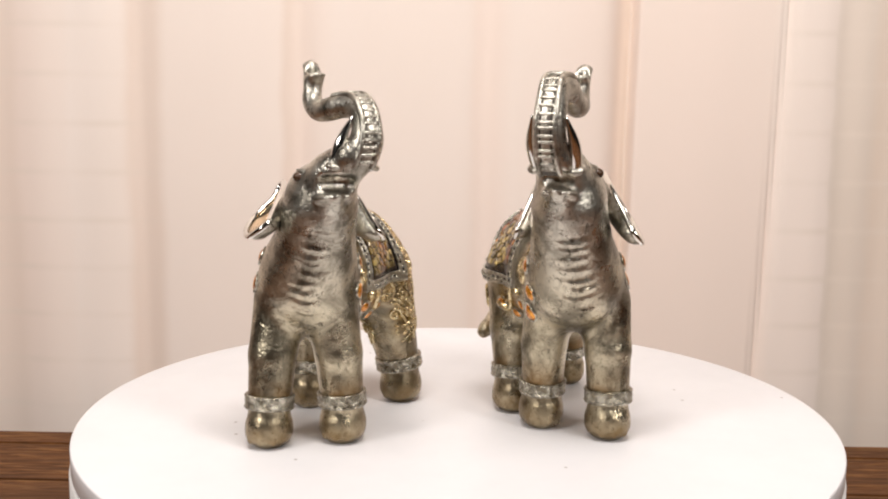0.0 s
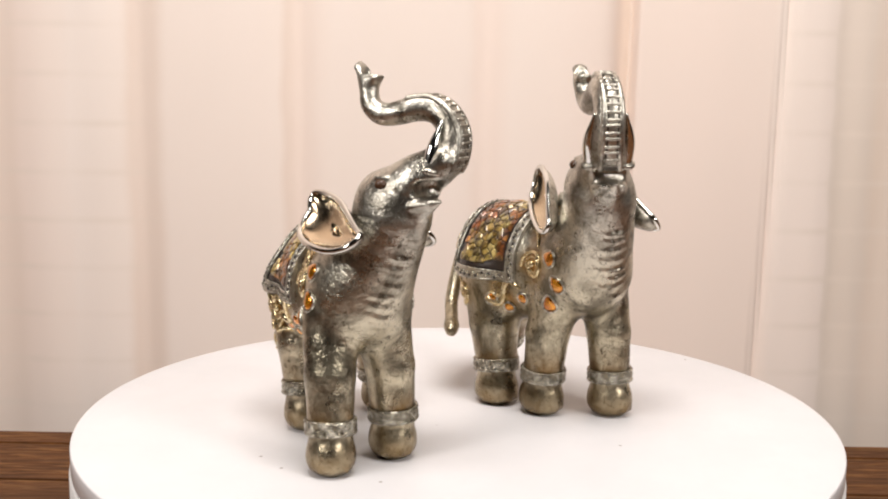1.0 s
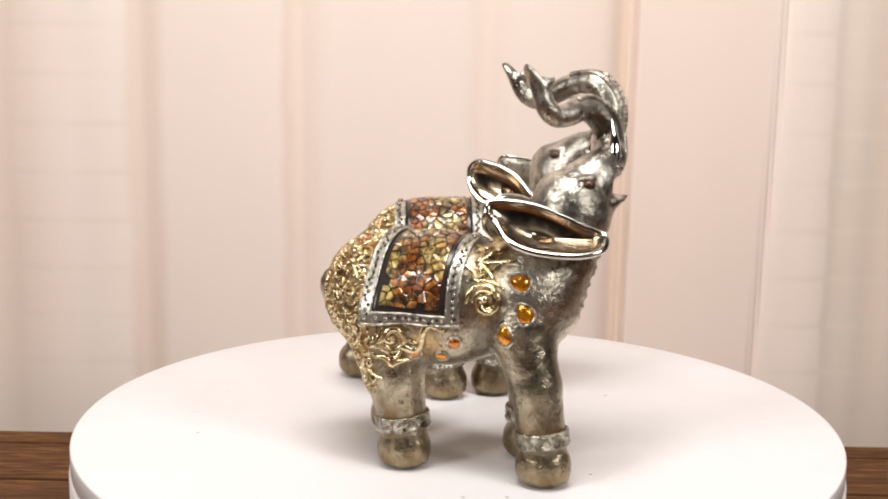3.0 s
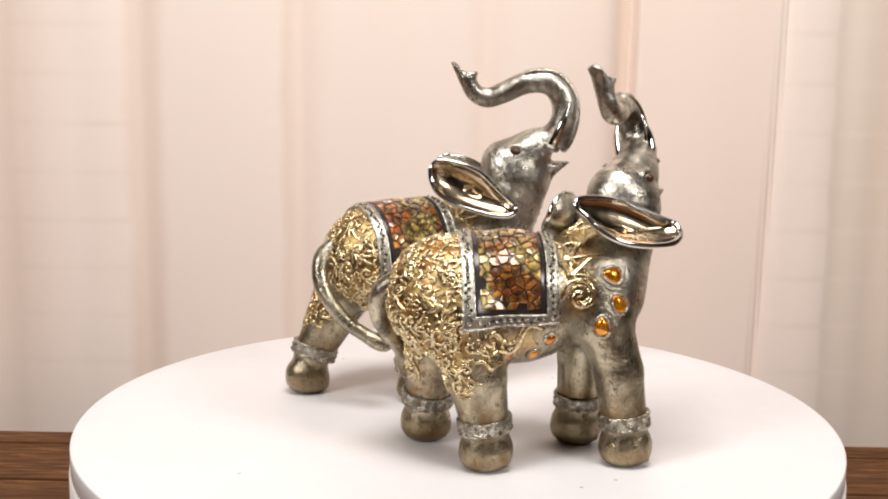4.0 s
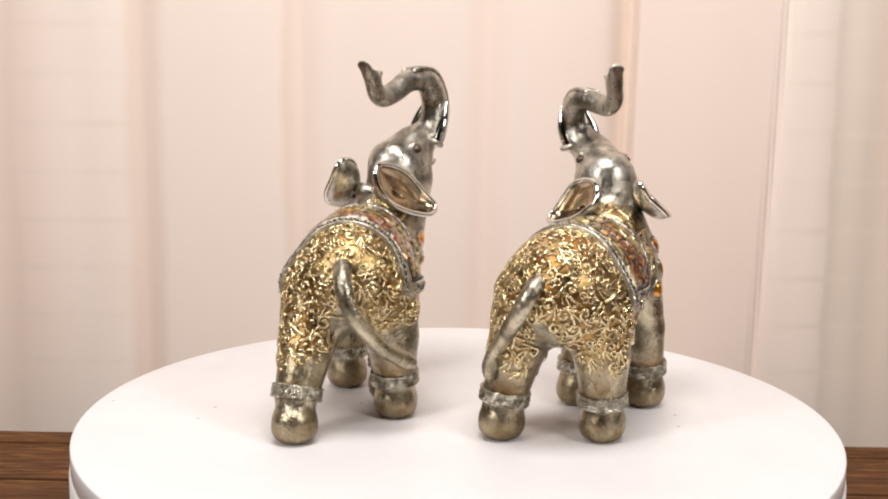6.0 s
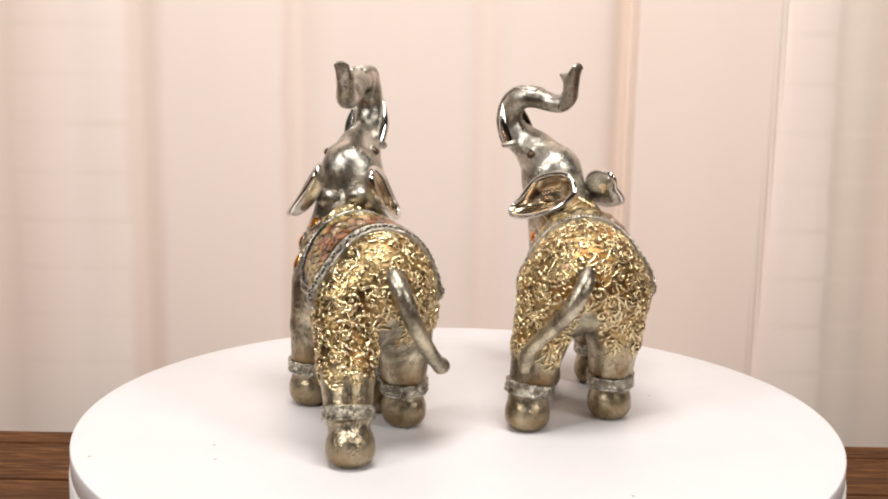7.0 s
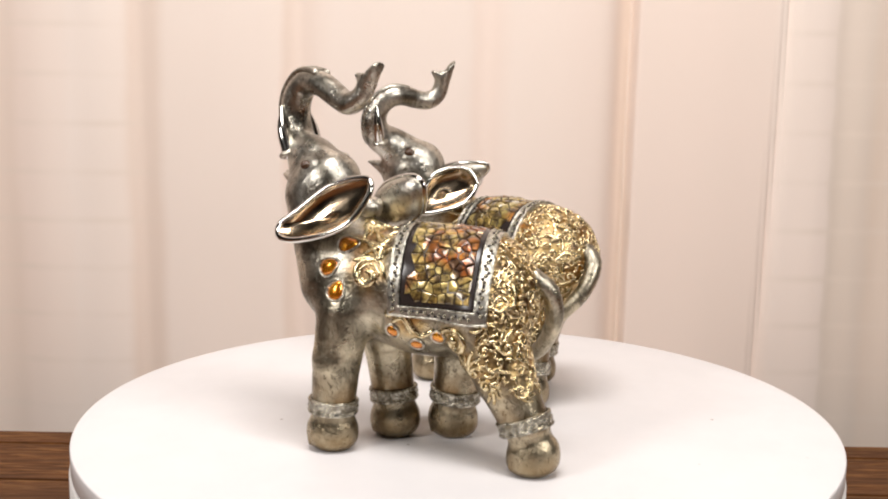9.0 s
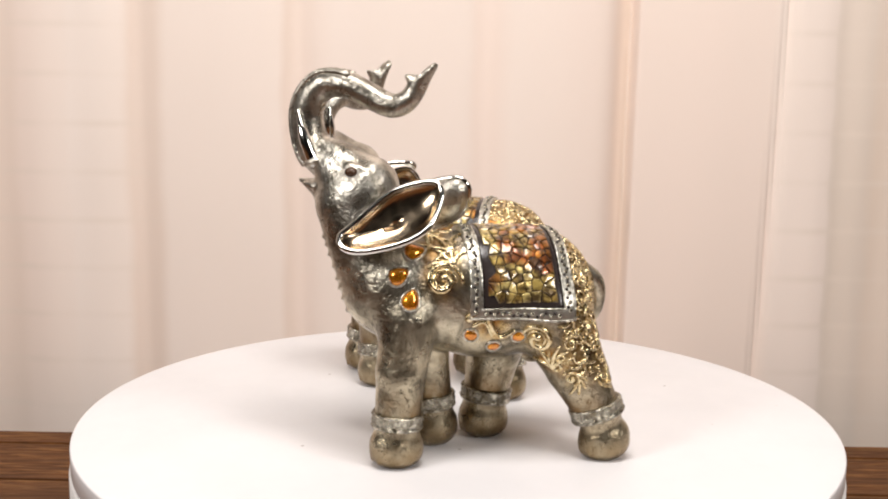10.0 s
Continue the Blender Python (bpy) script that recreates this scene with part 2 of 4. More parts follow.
# ---- a modelled solid: rounded shapes blended together, then skinned ----
class Solid:
    """A distance field in millimetres on a grid, built from blended shapes."""

    def __init__(self, lo, hi, step):
        self.lo, self.h = np.array(lo, float), step
        n = ((np.array(hi) - self.lo) / step).astype(int) + 1
        self.ax = [self.lo[k] + step * np.arange(n[k]) for k in range(3)]
        self.d = np.full(tuple(n), 12.0)
        self.slope = None

    def box(self, a, b):
        i = np.maximum(((np.array(a) - self.lo) / self.h).astype(int), 0)
        j = np.minimum(((np.array(b) - self.lo) / self.h).astype(int) + 2, self.d.shape)
        s = tuple(slice(int(p), int(q)) for p, q in zip(i, j))
        x, y, z = (self.ax[k][s[k]] for k in range(3))
        return s, x[:, None, None], y[None, :, None], z[None, None, :]

    def blend(self, s, d, k, cut=False):
        o = self.d[s]
        if cut:
            e = -d
            h = np.maximum(k - np.abs(o - e), 0) / k
            self.d[s] = np.maximum(o, e) + h * h * k / 4
        else:
            h = np.maximum(k - np.abs(o - d), 0) / k
            self.d[s] = np.minimum(o, d) - h * h * k / 4

    def cone(self, a, b, ra, rb, k=6.0, cut=False):
        a, b = np.array(a, float), np.array(b, float)
        m = max(ra, rb) + k + 4
        s, x, y, z = self.box(np.minimum(a, b) - m, np.maximum(a, b) + m)
        v = b - a
        h = np.clip(((x - a[0]) * v[0] + (y - a[1]) * v[1] + (z - a[2]) * v[2]) / (v @ v), 0, 1)
        d = np.sqrt((x - a[0] - h * v[0]) ** 2 + (y - a[1] - h * v[1]) ** 2 + (z - a[2] - h * v[2]) ** 2) - (ra + (rb - ra) * h)
        self.blend(s, d, k, cut)

    def egg(self, c, r, yaw=0.0, pitch=0.0, k=6.0, cut=False):
        c, r = np.array(c, float), np.array(r, float)
        m = r.max() + k + 4
        s, x, y, z = self.box(c - m, c + m)
        x, y, z = x - c[0], y - c[1], z - c[2]
        w = radians(yaw)
        x, y = math.cos(w) * x + math.sin(w) * y, -math.sin(w) * x + math.cos(w) * y
        w = radians(pitch)
        y, z = math.cos(w) * y + math.sin(w) * z, -math.sin(w) * y + math.cos(w) * z
        k0 = np.sqrt((x / r[0]) ** 2 + (y / r[1]) ** 2 + (z / r[2]) ** 2)
        k1 = np.sqrt((x / r[0] ** 2) ** 2 + (y / r[1] ** 2) ** 2 + (z / r[2] ** 2) ** 2)
        self.blend(s, k0 * (k0 - 1) / np.maximum(k1, 1e-6), k, cut)

    def at(self, p, field=None):
        p = np.atleast_2d(p)
        field = self.d if field is None else field
        g = np.clip((p - self.lo) / self.h, 0, np.array(self.d.shape) - 1.001)
        i = g.astype(int)
        f = g - i
        out = 0
        for dx in (0, 1):
            for dy in (0, 1):
                for dz in (0, 1):
                    wt = (f[:, 0] if dx else 1 - f[:, 0]) * (f[:, 1] if dy else 1 - f[:, 1]) * (f[:, 2] if dz else 1 - f[:, 2])
                    g = field[i[:, 0] + dx, i[:, 1] + dy, i[:, 2] + dz]
                    out = out + (wt if g.ndim == 1 else wt[:, None]) * g
        return out

    def settle(self, shrink):
        """Thins the whole solid a little and keeps its slopes for quick normals."""
        self.d += shrink
        self.slope = np.stack(np.gradient(self.d), -1).astype(np.float32)

    def normal(self, p, e=1.2):
        p = np.atleast_2d(p)
        if self.slope is not None and e < 2:
            return unit(self.at(p, self.slope))
        return unit(np.stack([self.at(p + d) - self.at(p - d) for d in np.eye(3) * e], 1))

    def onto(self, p, off=0.0, steps=6):
        """Points carried to the surface, off millimetres above it."""
        p = np.array(np.atleast_2d(p), float)
        for _ in range(steps):
            p = p - 0.8 * np.clip(self.at(p), -4, 4)[:, None] * self.normal(p)
        return p + off * self.normal(p)

    def shoot(self, o, w, reach=45.0):
        """Where rays from inside leave the solid."""
        o, w = np.atleast_2d(o), unit(np.atleast_2d(w))
        r = np.zeros(len(o)) + 6.0
        live = np.ones(len(o), bool)
        for _ in range(110):
            live &= (self.at(o + w * r[:, None]) < 0) & (r < reach)
            r = r + 0.35 * live
        return o + w * r[:, None]

    def skin(self):
        """Vertices and quads where the field changes sign."""
        d, n = self.d, np.array(self.d.shape)
        inside = d < 0
        acc = np.zeros((*(n - 1), 3))
        cnt = np.zeros(tuple(n - 1))
        corner = [(i, j, k) for i in (0, 1) for j in (0, 1) for k in (0, 1)]
        for a in corner:
            for ax in range(3):
                if a[ax]:
                    continue
                b = list(a)
                b[ax] = 1
                sa = tuple(slice(q, q + m - 1) for q, m in zip(a, n))
                sb = tuple(slice(q, q + m - 1) for q, m in zip(b, n))
                da, db = d[sa], d[sb]
                hit = (da < 0) != (db < 0)
                f = np.where(hit, da / np.where(hit, da - db, 1), 0)
                for q in range(3):
                    acc[..., q] += hit * (a[q] + (f if q == ax else 0))
                cnt += hit
        use = cnt > 0
        ids = np.full(tuple(n - 1), -1)
        ids[use] = np.arange(use.sum())
        where = np.argwhere(use)
        verts = (where + acc[use] / cnt[use][:, None]) * self.h + self.lo
        faces = []
        for ax in range(3):
            u, v = (ax + 1) % 3, (ax + 2) % 3
            sa, sb = [slice(None)] * 3, [slice(None)] * 3
            sa[ax], sb[ax] = slice(0, n[ax] - 1), slice(1, n[ax])
            flip = inside[tuple(sa)] != inside[tuple(sb)]
            e = np.argwhere(flip)
            e = e[(e[:, u] > 0) & (e[:, v] > 0) & (e[:, u] < n[u] - 1) & (e[:, v] < n[v] - 1)]
            out = inside[tuple(sa)][tuple(e.T)]
            q = []
            for du, dv in ((1, 1), (0, 1), (0, 0), (1, 0)):
                c = e.copy()
                c[:, u] -= du
                c[:, v] -= dv
                q.append(ids[tuple(c.T)])
            q = np.stack(q, 1)
            q[~out] = q[~out][:, ::-1]
            faces.append(q)
        return verts, np.vstack(faces)


# ---- the room: table, curtain, turntable, walls ----
def build_room():
    rnd = random.Random(4)
    top = tagged(new("table"), "dark brown walnut plank table under the turntable", "table")
    y, k = 0.276, 0
    while y > -1.0:
        w = (0.024, 0.063, 0.052, 0.060)[k % 4]
        bm = bmesh.new()
        bmesh.ops.create_cube(bm, size=1, matrix=Matrix.LocRotScale((0, y - w / 2, TABLE - 0.011), None, (2.2, w - 0.0012, 0.022)))
        bmesh.ops.bevel(bm, geom=list(bm.edges), offset=0.0012, segments=2, affect="EDGES")
        part("plank", from_bm("plank", bm, WOOD, False), top).location.z = rnd.uniform(-0.0006, 0)
        y -= w
        k += 1
    bm = bmesh.new()
    bmesh.ops.create_cube(bm, size=1, matrix=Matrix.LocRotScale((0, -0.37, TABLE - 0.04), None, (2.1, 1.2, 0.03)))
    part("frame", from_bm("frame", bm, WOOD, False), top)
    for x in (-1.0, 1.0):
        for yy in (-0.92, 0.2):
            bm = bmesh.new()
            bmesh.ops.create_cube(bm, size=1, matrix=Matrix.LocRotScale((x, yy, TABLE - 0.055 - 0.325), None, (0.06, 0.06, 0.65)))
            part("leg", from_bm("leg", bm, WOOD, False), top)

    # the curtain hangs in loose folds: x position, width and depth of each, in metres
    folds = ((-0.316, 0.018, -0.004), (-0.280, 0.020, 0.003), (-0.246, 0.018, 0.004), (-0.216, 0.011, -0.004), (-0.158, 0.036, 0.004), (-0.113, 0.010, -0.005), (-0.045, 0.035, 0.004),
             (0.014, 0.011, -0.004), (0.062, 0.028, 0.004), (0.168, 0.034, 0.002), (0.258, 0.012, -0.004), (0.288, 0.016, -0.004))

    def depth(x, z):
        d = 0.0
        for c, w, a in folds:
            u = (x - c - 0.003 * math.sin(3 * z + 40 * c)) / w
            d -= a * math.exp(-u * u)
        # a deep pleat whose one side overlaps the next width of cloth, and a narrow slanting seam
        u = x - 0.1125 - 0.01 * (z - 0.15)
        d += 0.013 * (math.exp(-(u / 0.011) ** 2) if u < 0 else math.exp(-(u / 0.0025) ** 2))
        u = x - 0.2135 - 0.045 * (z - 0.15)
        d += 0.0042 * (math.exp(-(u / 0.0045) ** 2) if u > 0 else math.exp(-(u / 0.0011) ** 2))
        if abs(x) > 0.33:
            d += 0.008 * math.sin(abs(x) * 75) * min(1, (abs(x) - 0.33) * 12)
        return d + 0.0006 * math.sin(70 * x + 5 * z) + 0.0015 * math.sin(17 * x - 3 * z)

    nx, nz = 1100, 24
    vs, fs = [], []
    for side in (0.0, 0.0012):
        for j in range(nz + 1):
            z = TABLE - 0.35 + 1.9 * j / nz
            for i in range(nx + 1):
                q = 2 * i / nx - 1
                x = 0.34 * q + 0.61 * q ** 5
                vs.append((x, 0.325 + side + depth(x, z), z))
    m = (nx + 1) * (nz + 1)
    for j in range(nz):
        for i in range(nx):
            a = j * (nx + 1) + i
            fs.append((a, a + 1, a + nx + 2, a + nx + 1))
            fs.append((m + a, m + a + nx + 1, m + a + nx + 2, m + a + 1))
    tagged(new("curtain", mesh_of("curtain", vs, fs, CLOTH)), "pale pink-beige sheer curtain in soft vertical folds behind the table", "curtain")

    # plain unseen room behind and around, its walls dark so the metal mirrors dark
    for name, c, s in (("wall_north", (0, 1.05, 0.55), (4.2, 0.1, 2.9)), ("wall_south", (0, -2.85, 0.55), (4.2, 0.1, 2.9)),
                       ("wall_west", (-2.05, -0.9, 0.55), (0.1, 3.8, 2.9)), ("wall_east", (2.05, -0.9, 0.55), (0.1, 3.8, 2.9)),
                       ("floor", (0, -0.9, -0.855), (4.2, 4.0, 0.1)), ("ceiling", (0, -0.9, 2.05), (4.2, 4.0, 0.1))):
        bm = bmesh.new()
        bmesh.ops.create_cube(bm, size=1, matrix=Matrix.LocRotScale(c, None, s))
        tagged(new(name, from_bm(name, bm, WALL if name != "floor" else WOOD, False)), kind="structure")


def build_turntable():
    t = tagged(new("turntable"), "round white display turntable standing on the wooden table", "turntable")
    t.location = (0, 0, TABLE)
    h = -TABLE
    prof = [(0.1492, h - 0.0088), (0.15, h - 0.0082), (0.15, h - 0.0005), (0.1498, h - 0.0001), (0.1494, h), (0.140, h)]
    platter = part("platter", lathe("platter", prof, WHITE, 192), t, "smooth white disc")
    part("seam", lathe("seam", [(0.144, h - 0.0115), (0.1478, h - 0.0115), (0.1478, h - 0.0080), (0.144, h - 0.0080)], GROOVE), t, "dark ring in the gap under the disc")
    part("housing", lathe("housing", [(0.149, 0.0), (0.1506, 0.001), (0.1506, h - 0.0102), (0.1500, h - 0.0095), (0.146, h - 0.0095)], BASEWHITE, 192), t)
    return platter


# ---- the figurines: all lengths in millimetres in the figurine's own space, which faces -y ----
def skin_of(spec):
    s = Solid((-36, -84, -3), (46, 66, 150), 0.85)
    for a in spec["body"]:
        s.egg(*a)
    for a in spec["neck"]:
        s.cone(*a)
    for hip, knee, ankle, foot, rad in spec["legs"]:
        s.cone(hip, knee, rad[0], rad[1], 4.5)
        s.cone(knee, ankle, rad[1], rad[2], 1.2)
        back = math.degrees(math.atan2(ankle[1] - knee[1], knee[2] - ankle[2])) * 0.8
        s.egg((foot[0], foot[1], 7.4), (9.7, 10.6, 9.4), pitch=back, k=2.2)
        s.egg((foot[0], foot[1], 4.6), (9.1, 9.9, 6.2), pitch=back * 0.3, k=2.0)
    for a in spec["head"]:
        s.cone(*a)
    path = spline([(*p, r) for p, r in spec["trunk"]], 30)
    for a, b in zip(path[:-1], path[1:]):
        s.cone(a[:3], b[:3], a[3], b[3], 2.0)
    # the flared mouth of the trunk, hollowed
    tip, back = path[-1][:3], path[-4][:3]
    w = unit(tip - back)
    f = np.array(spec["face"])
    side = np.array((-f[1], f[0], 0.0))
    back = tip - w * 3.0
    for q in np.linspace(-1, 1, 7):
        s.cone(back, tip + w * (4.2 - 1.3 * q * q) - f * 4.0 + side * q * 2.8, 3.4, 1.3, 1.5)
        s.cone(back, tip - w * 0.4 + f * (5.0 - 0.8 * q * q) + side * q * 2.8, 3.2, 1.3, 1.5)
    s.cone(tip + w * 0.2 + f * 0.4, tip + w * 6 + f * 4.0, 1.6, 5.0, 0.8, True)
    m = np.array(spec["mouth"], float)
    # lower lip, the mouth's opening, cheeks and brows
    s.cone(m - f * 8 + (0, 0, -4), m + f * 4.6 + (0, 0, 0.9), 7.0, 2.1, 3.0)
    for q in (-1, 1):
        s.cone(m + side * q * 5.5 - f * 3 + (0, 0, -1.5), m + side * q * 4 + f * 1.5 + (0, 0, -0.5), 2.2, 1.8, 1.5)
    for q in (-0.5, 2.2, 4.4):
        s.cone(m + side * 4.4 + (0, 0, 3.9) + f * q, m - side * 4.4 + (0, 0, 3.9) + f * q, 2.2, 2.2, 0.8, True)
    for e in spec["eyes"]:
        e = np.array(e, float)
        c = e - f * 0.3
        s.cone(c + (0, 0, 2.6) + f * 1.8, c + (0, 0, 2.2) - f * 3.0, 1.5, 1.2, 2.5)
        s.cone(c + (0, 0, -2.4) + f * 1.2, c + (0, 0, -2.0) - f * 2.2, 1.0, 0.8, 2.5)
    # loose folds of skin across the throat
    t0, t1 = (np.array(q, float) for q in spec["throat"])
    rnd = random.Random(spec["seed"])
    for i in range(8):
        u = (i + rnd.uniform(-0.25, 0.25)) / 7
        c = t0 + (t1 - t0) * u + side * rnd.uniform(-1.6, 1.6)
        wd = rnd.uniform(4.2, 6.0) + 1.8 * math.sin(math.pi * min(max(u, 0), 1))
        sag, deep = rnd.uniform(1.6, 3.2), spec["fold"] + rnd.uniform(-0.15, 0.15)
        arc = []
        for q in np.linspace(-1, 1, 7):
            p = c + side * q * wd + np.array((0, 0, sag * q * q - 0.6))
            arc.append(s.onto(p - f * 3.5 * q * q, deep)[0])
        for a, b, q in zip(arc[:-1], arc[1:], (0.3, 0.7, 1.0, 1.0, 0.7, 0.3)):
            s.cone(a, b, q, q, 1.8)
    # toe nails
    for hip, knee, ankle, foot, rad in spec["legs"]:
        for q in (-34, 0, 34):
            w = radians(q)
            d = np.array((math.sin(w), -math.cos(w), 0))
            s.egg(np.array((foot[0], foot[1], 3.2)) + d * 8.6, (1.7, 1.5, 2.2), k=1.2)
    s.settle(0.95)
    # flat soles
    sl, x, y, z = s.box((-40, -90, -5), (50, 70, 3))
    s.d[sl] = np.maximum(s.d[sl], 0.15 - z + 0 * x + 0 * y)
    return s, path


def scroll(kind, size):
    """A flat scroll as rows of (u, v): a spiral or a hook."""
    if kind == 0:
        a = np.linspace(0.4, 2 * math.pi * 1.35, 18)
        r = size * (a / a[-1]) ** 0.8
        return np.stack([r * np.cos(a), r * np.sin(a)], 1)
    u = np.linspace(-1, 1, 14)
    return np.stack([size * 1.25 * u, size * 0.55 * np.sin(u * math.pi)], 1)


def spun(flat, w):
    return np.stack([math.cos(w) * flat[:, 0] - math.sin(w) * flat[:, 1], math.sin(w) * flat[:, 0] + math.cos(w) * flat[:, 1]], 1)


def flourish(rnd):
    """One ornament of flat strokes with their half widths: a spiral with leaves, a leaf fan or a rosette."""
    w, flip = rnd.uniform(0, 6.28), rnd.choice((1, -1))
    kind = rnd.choice((0, 0, 0, 1, 2))
    u = np.linspace(0, 1, 9)
    out = []
    if kind == 0:
        a = np.linspace(0.6, 2 * math.pi * 1.4, 20)
        r = 3.0 * (a / a[-1]) ** 0.9
        out.append((np.stack([r * np.cos(a), r * np.sin(a)], 1), 0.85))
        for k in range(4):
            b = a[-1] - 0.55 * k - 0.15
            root = np.array((math.cos(b), math.sin(b))) * (3.4 - 0.2 * k)
            tip = 3.4 - 0.35 * k
            out.append((root + np.stack([tip * u * math.cos(b + 0.7) - 2.0 * u * u * math.sin(b), tip * u * math.sin(b + 0.7) + 2.0 * u * u * math.cos(b)], 1), 0.7))
    elif kind == 1:
        for k in range(-2, 3):
            b = 0.5 * k
            long = 6.2 - 0.9 * abs(k)
            bend = 0.8 * k + 0.5
            out.append((np.stack([long * u * np.cos(b + bend * u) - 2.6, long * u * np.sin(b + bend * u)], 1), 0.8))
    else:
        for k in range(6):
            g = np.linspace(0.3, 2 * math.pi - 0.3, 10)
            petal = np.stack([1.9 - 1.25 * np.cos(g), 0.95 * np.sin(g)], 1)
            out.append((spun(petal, k * math.pi / 3), 0.5))
        g = np.linspace(0, 5.6, 8)
        out.append((0.45 * np.stack([np.cos(g), np.sin(g)], 1), 0.5))
    return [(spun(f * (1, flip), w), r) for f, r in out]


def small_curl(rnd):
    a = np.linspace(0, rnd.uniform(1.6, 3.6), 7)
    r = rnd.uniform(0.8, 1.5)
    return [(spun(r * np.stack([np.cos(a) - 0.4, np.sin(a)], 1), rnd.uniform(0, 6.28)), 0.55)]


def lay_strokes(s, seeds, flats):
    """Flat strokes laid on the solid round their seeds: (line, half width) pairs."""
    pts, size = [], []
    for c, n, strokes in zip(seeds, s.normal(seeds), flats):
        a = unit(np.cross((0, 0, 1.0) if abs(n[2]) < 0.9 else (0, 1.0, 0), n))
        for flat, r in strokes:
            pts.append(c + flat[:, :1] * a + flat[:, 1:] * np.cross(n, a))
            size.append((len(flat), r))
    pts = s.onto(np.vstack(pts), 0.2, 4)
    out, k = [], 0
    for m, r in size:
        out.append((pts[k:k + m], r))
        k += m
    return out


def on_surface(s, centre, flat, turn, off=0.15):
    """A flat drawing laid on the solid round a point."""
    c = s.onto(centre)[0]
    n = s.normal(c)[0]
    a = unit(np.cross((0, 0, 1.0) if abs(n[2]) < 0.9 else (0, 1.0, 0), n))
    b = np.cross(n, a)
    w = radians(turn)
    u, v = math.cos(w) * flat[:, 0] - math.sin(w) * flat[:, 1], math.sin(w) * flat[:, 0] + math.cos(w) * flat[:, 1]
    return s.onto(c + u[:, None] * a + v[:, None] * b, off)


def teardrop(n=22):
    a = np.linspace(0, 2 * math.pi, n, endpoint=False)
    return np.stack([0.78 * np.sin(a) * (1 - 0.36 * np.cos(a)), np.cos(a)], 1)


def add_gem(s, root, centre, size, turn, drop):
    """A domed glass stone in a thin silver bezel."""
    n = 22
    flat = teardrop(n) if drop else np.stack([np.sin(np.linspace(0, 2 * math.pi, n, endpoint=False)), np.cos(np.linspace(0, 2 * math.pi, n, endpoint=False))], 1)
    c = s.onto(centre)[0]
    nor = s.normal(c, 2.5)[0]
    vs, fs = [], []
    rings = ((1.0, -0.5), (1.0, 0.15), (0.86, 0.5), (0.6, 0.8), (0.3, 0.95))
    for k, up in rings:
        ring = on_surface(s, centre, flat * size * k, turn, 0.0)
        vs += list(ring + nor * (up * size * 0.42 + (0.0 if drop or up < 0 else 0.35)))
    for j in range(len(rings) - 1):
        for i in range(n):
            q = (i + 1) % n
            fs.append((j * n + i, j * n + q, (j + 1) * n + q, (j + 1) * n + i))
    fs.append(tuple(range((len(rings) - 1) * n, len(rings) * n)))
    gem = part("gem", mesh_of("gem", np.array(vs) * MM, fs, GEM), root, "orange glass stone")
    rim = on_surface(s, centre, flat * size * 1.1, turn, 0.25)
    v, f = tube_arrays(rim, 0.5, 6, closed=True)
    part("bezel", mesh_of("bezel", np.array(v) * MM, f, TRIM), gem)


def add_ear(s, root, corner, out):
    """A bowl-shaped ear with a thick rolled rim; corner: front, bottom, rear and top points."""
    f, b, r, t = (np.array(q, float) for q in corner)
    mid, e = (f + r) / 2, (f - r) / 2
    down, up = (b - mid) * 0.97, (t - mid) * 0.92
    w = np.linspace(0, math.pi, 33)[:-1, None]
    cw = np.sign(np.cos(w)) * np.abs(np.cos(w)) ** 0.85
    low = mid + e * cw + down * np.sin(w) ** np.where(cw > 0, 0.95, 0.6) * (1 - 0.12 * cw)
    # the upper edge: a full rear corner, then a straight sweep down to the pointed front
    crest = spline([(-1.0, 0.0), (-1.07, 0.5), (-0.93, 0.93), (-0.55, 1.08), (-0.15, 1.06), (0.12, 0.92), (0.4, 0.62), (0.7, 0.28), (1.0, 0.0)], 33)[:-1]
    top = mid + e * crest[:, :1] + up * crest[:, 1:]
    line = np.vstack([low, top])
    n = len(line)
    c = line.mean(0)
    nor = unit(np.cross(r - f, t - b))
    if nor @ np.array(out) < 0:
        nor = -nor
    vs, fs = [], []
    ring = [(1.0, 0.0), (0.93, 1.6), (0.8, 3.1), (0.55, 4.4), (0.28, 5.0), (0.004, 5.2)]
    for k, d in ring:
        vs += list(c + (line - c) * k - nor * d)
    for k, d in ring[::-1]:
        vs += list(c + (line - c) * min(k * 1.0 + 0.02, 1.0) - nor * (d + 1.7))
    m = len(ring) * 2
    for j in range(m - 1):
        for i in range(n):
            q = (i + 1) % n
            fs.append((j * n + i, j * n + q, (j + 1) * n + q, (j + 1) * n + i))
    for i in range(n):
        q = (i + 1) % n
        fs.append(((m - 1) * n + i, (m - 1) * n + q, q, i))
    half = len(ring) * n
    me = mesh_of("ear", np.array(vs) * MM, fs, BOWL)
    me.materials.append(SILVER)
    for k, pl in enumerate(me.polygons):
        pl.material_index = 0 if max(pl.vertices) < half else 1
    ear = part("ear", me, root, "polished smoky chrome bowl ear")
    v, q = tube_arrays(line - nor * 0.6, 1.12, 10, closed=True)
    part("ear_rim", mesh_of("ear_rim", np.array(v) * MM, q, CHROME), ear, "bright chrome rim")
    # the root that ties the ear to the skull
    v, q = tube_arrays(np.array([c - nor * 9.0 + (t - c) * 0.2, c - nor * 11.0 + (t - c) * 0.3, c - nor * 15.0 + (t - c) * 0.4]), (4.2, 4.2, 4.0), 12)
    part("ear_root", mesh_of("ear_root", np.array(v) * MM, q, SILVER), ear)


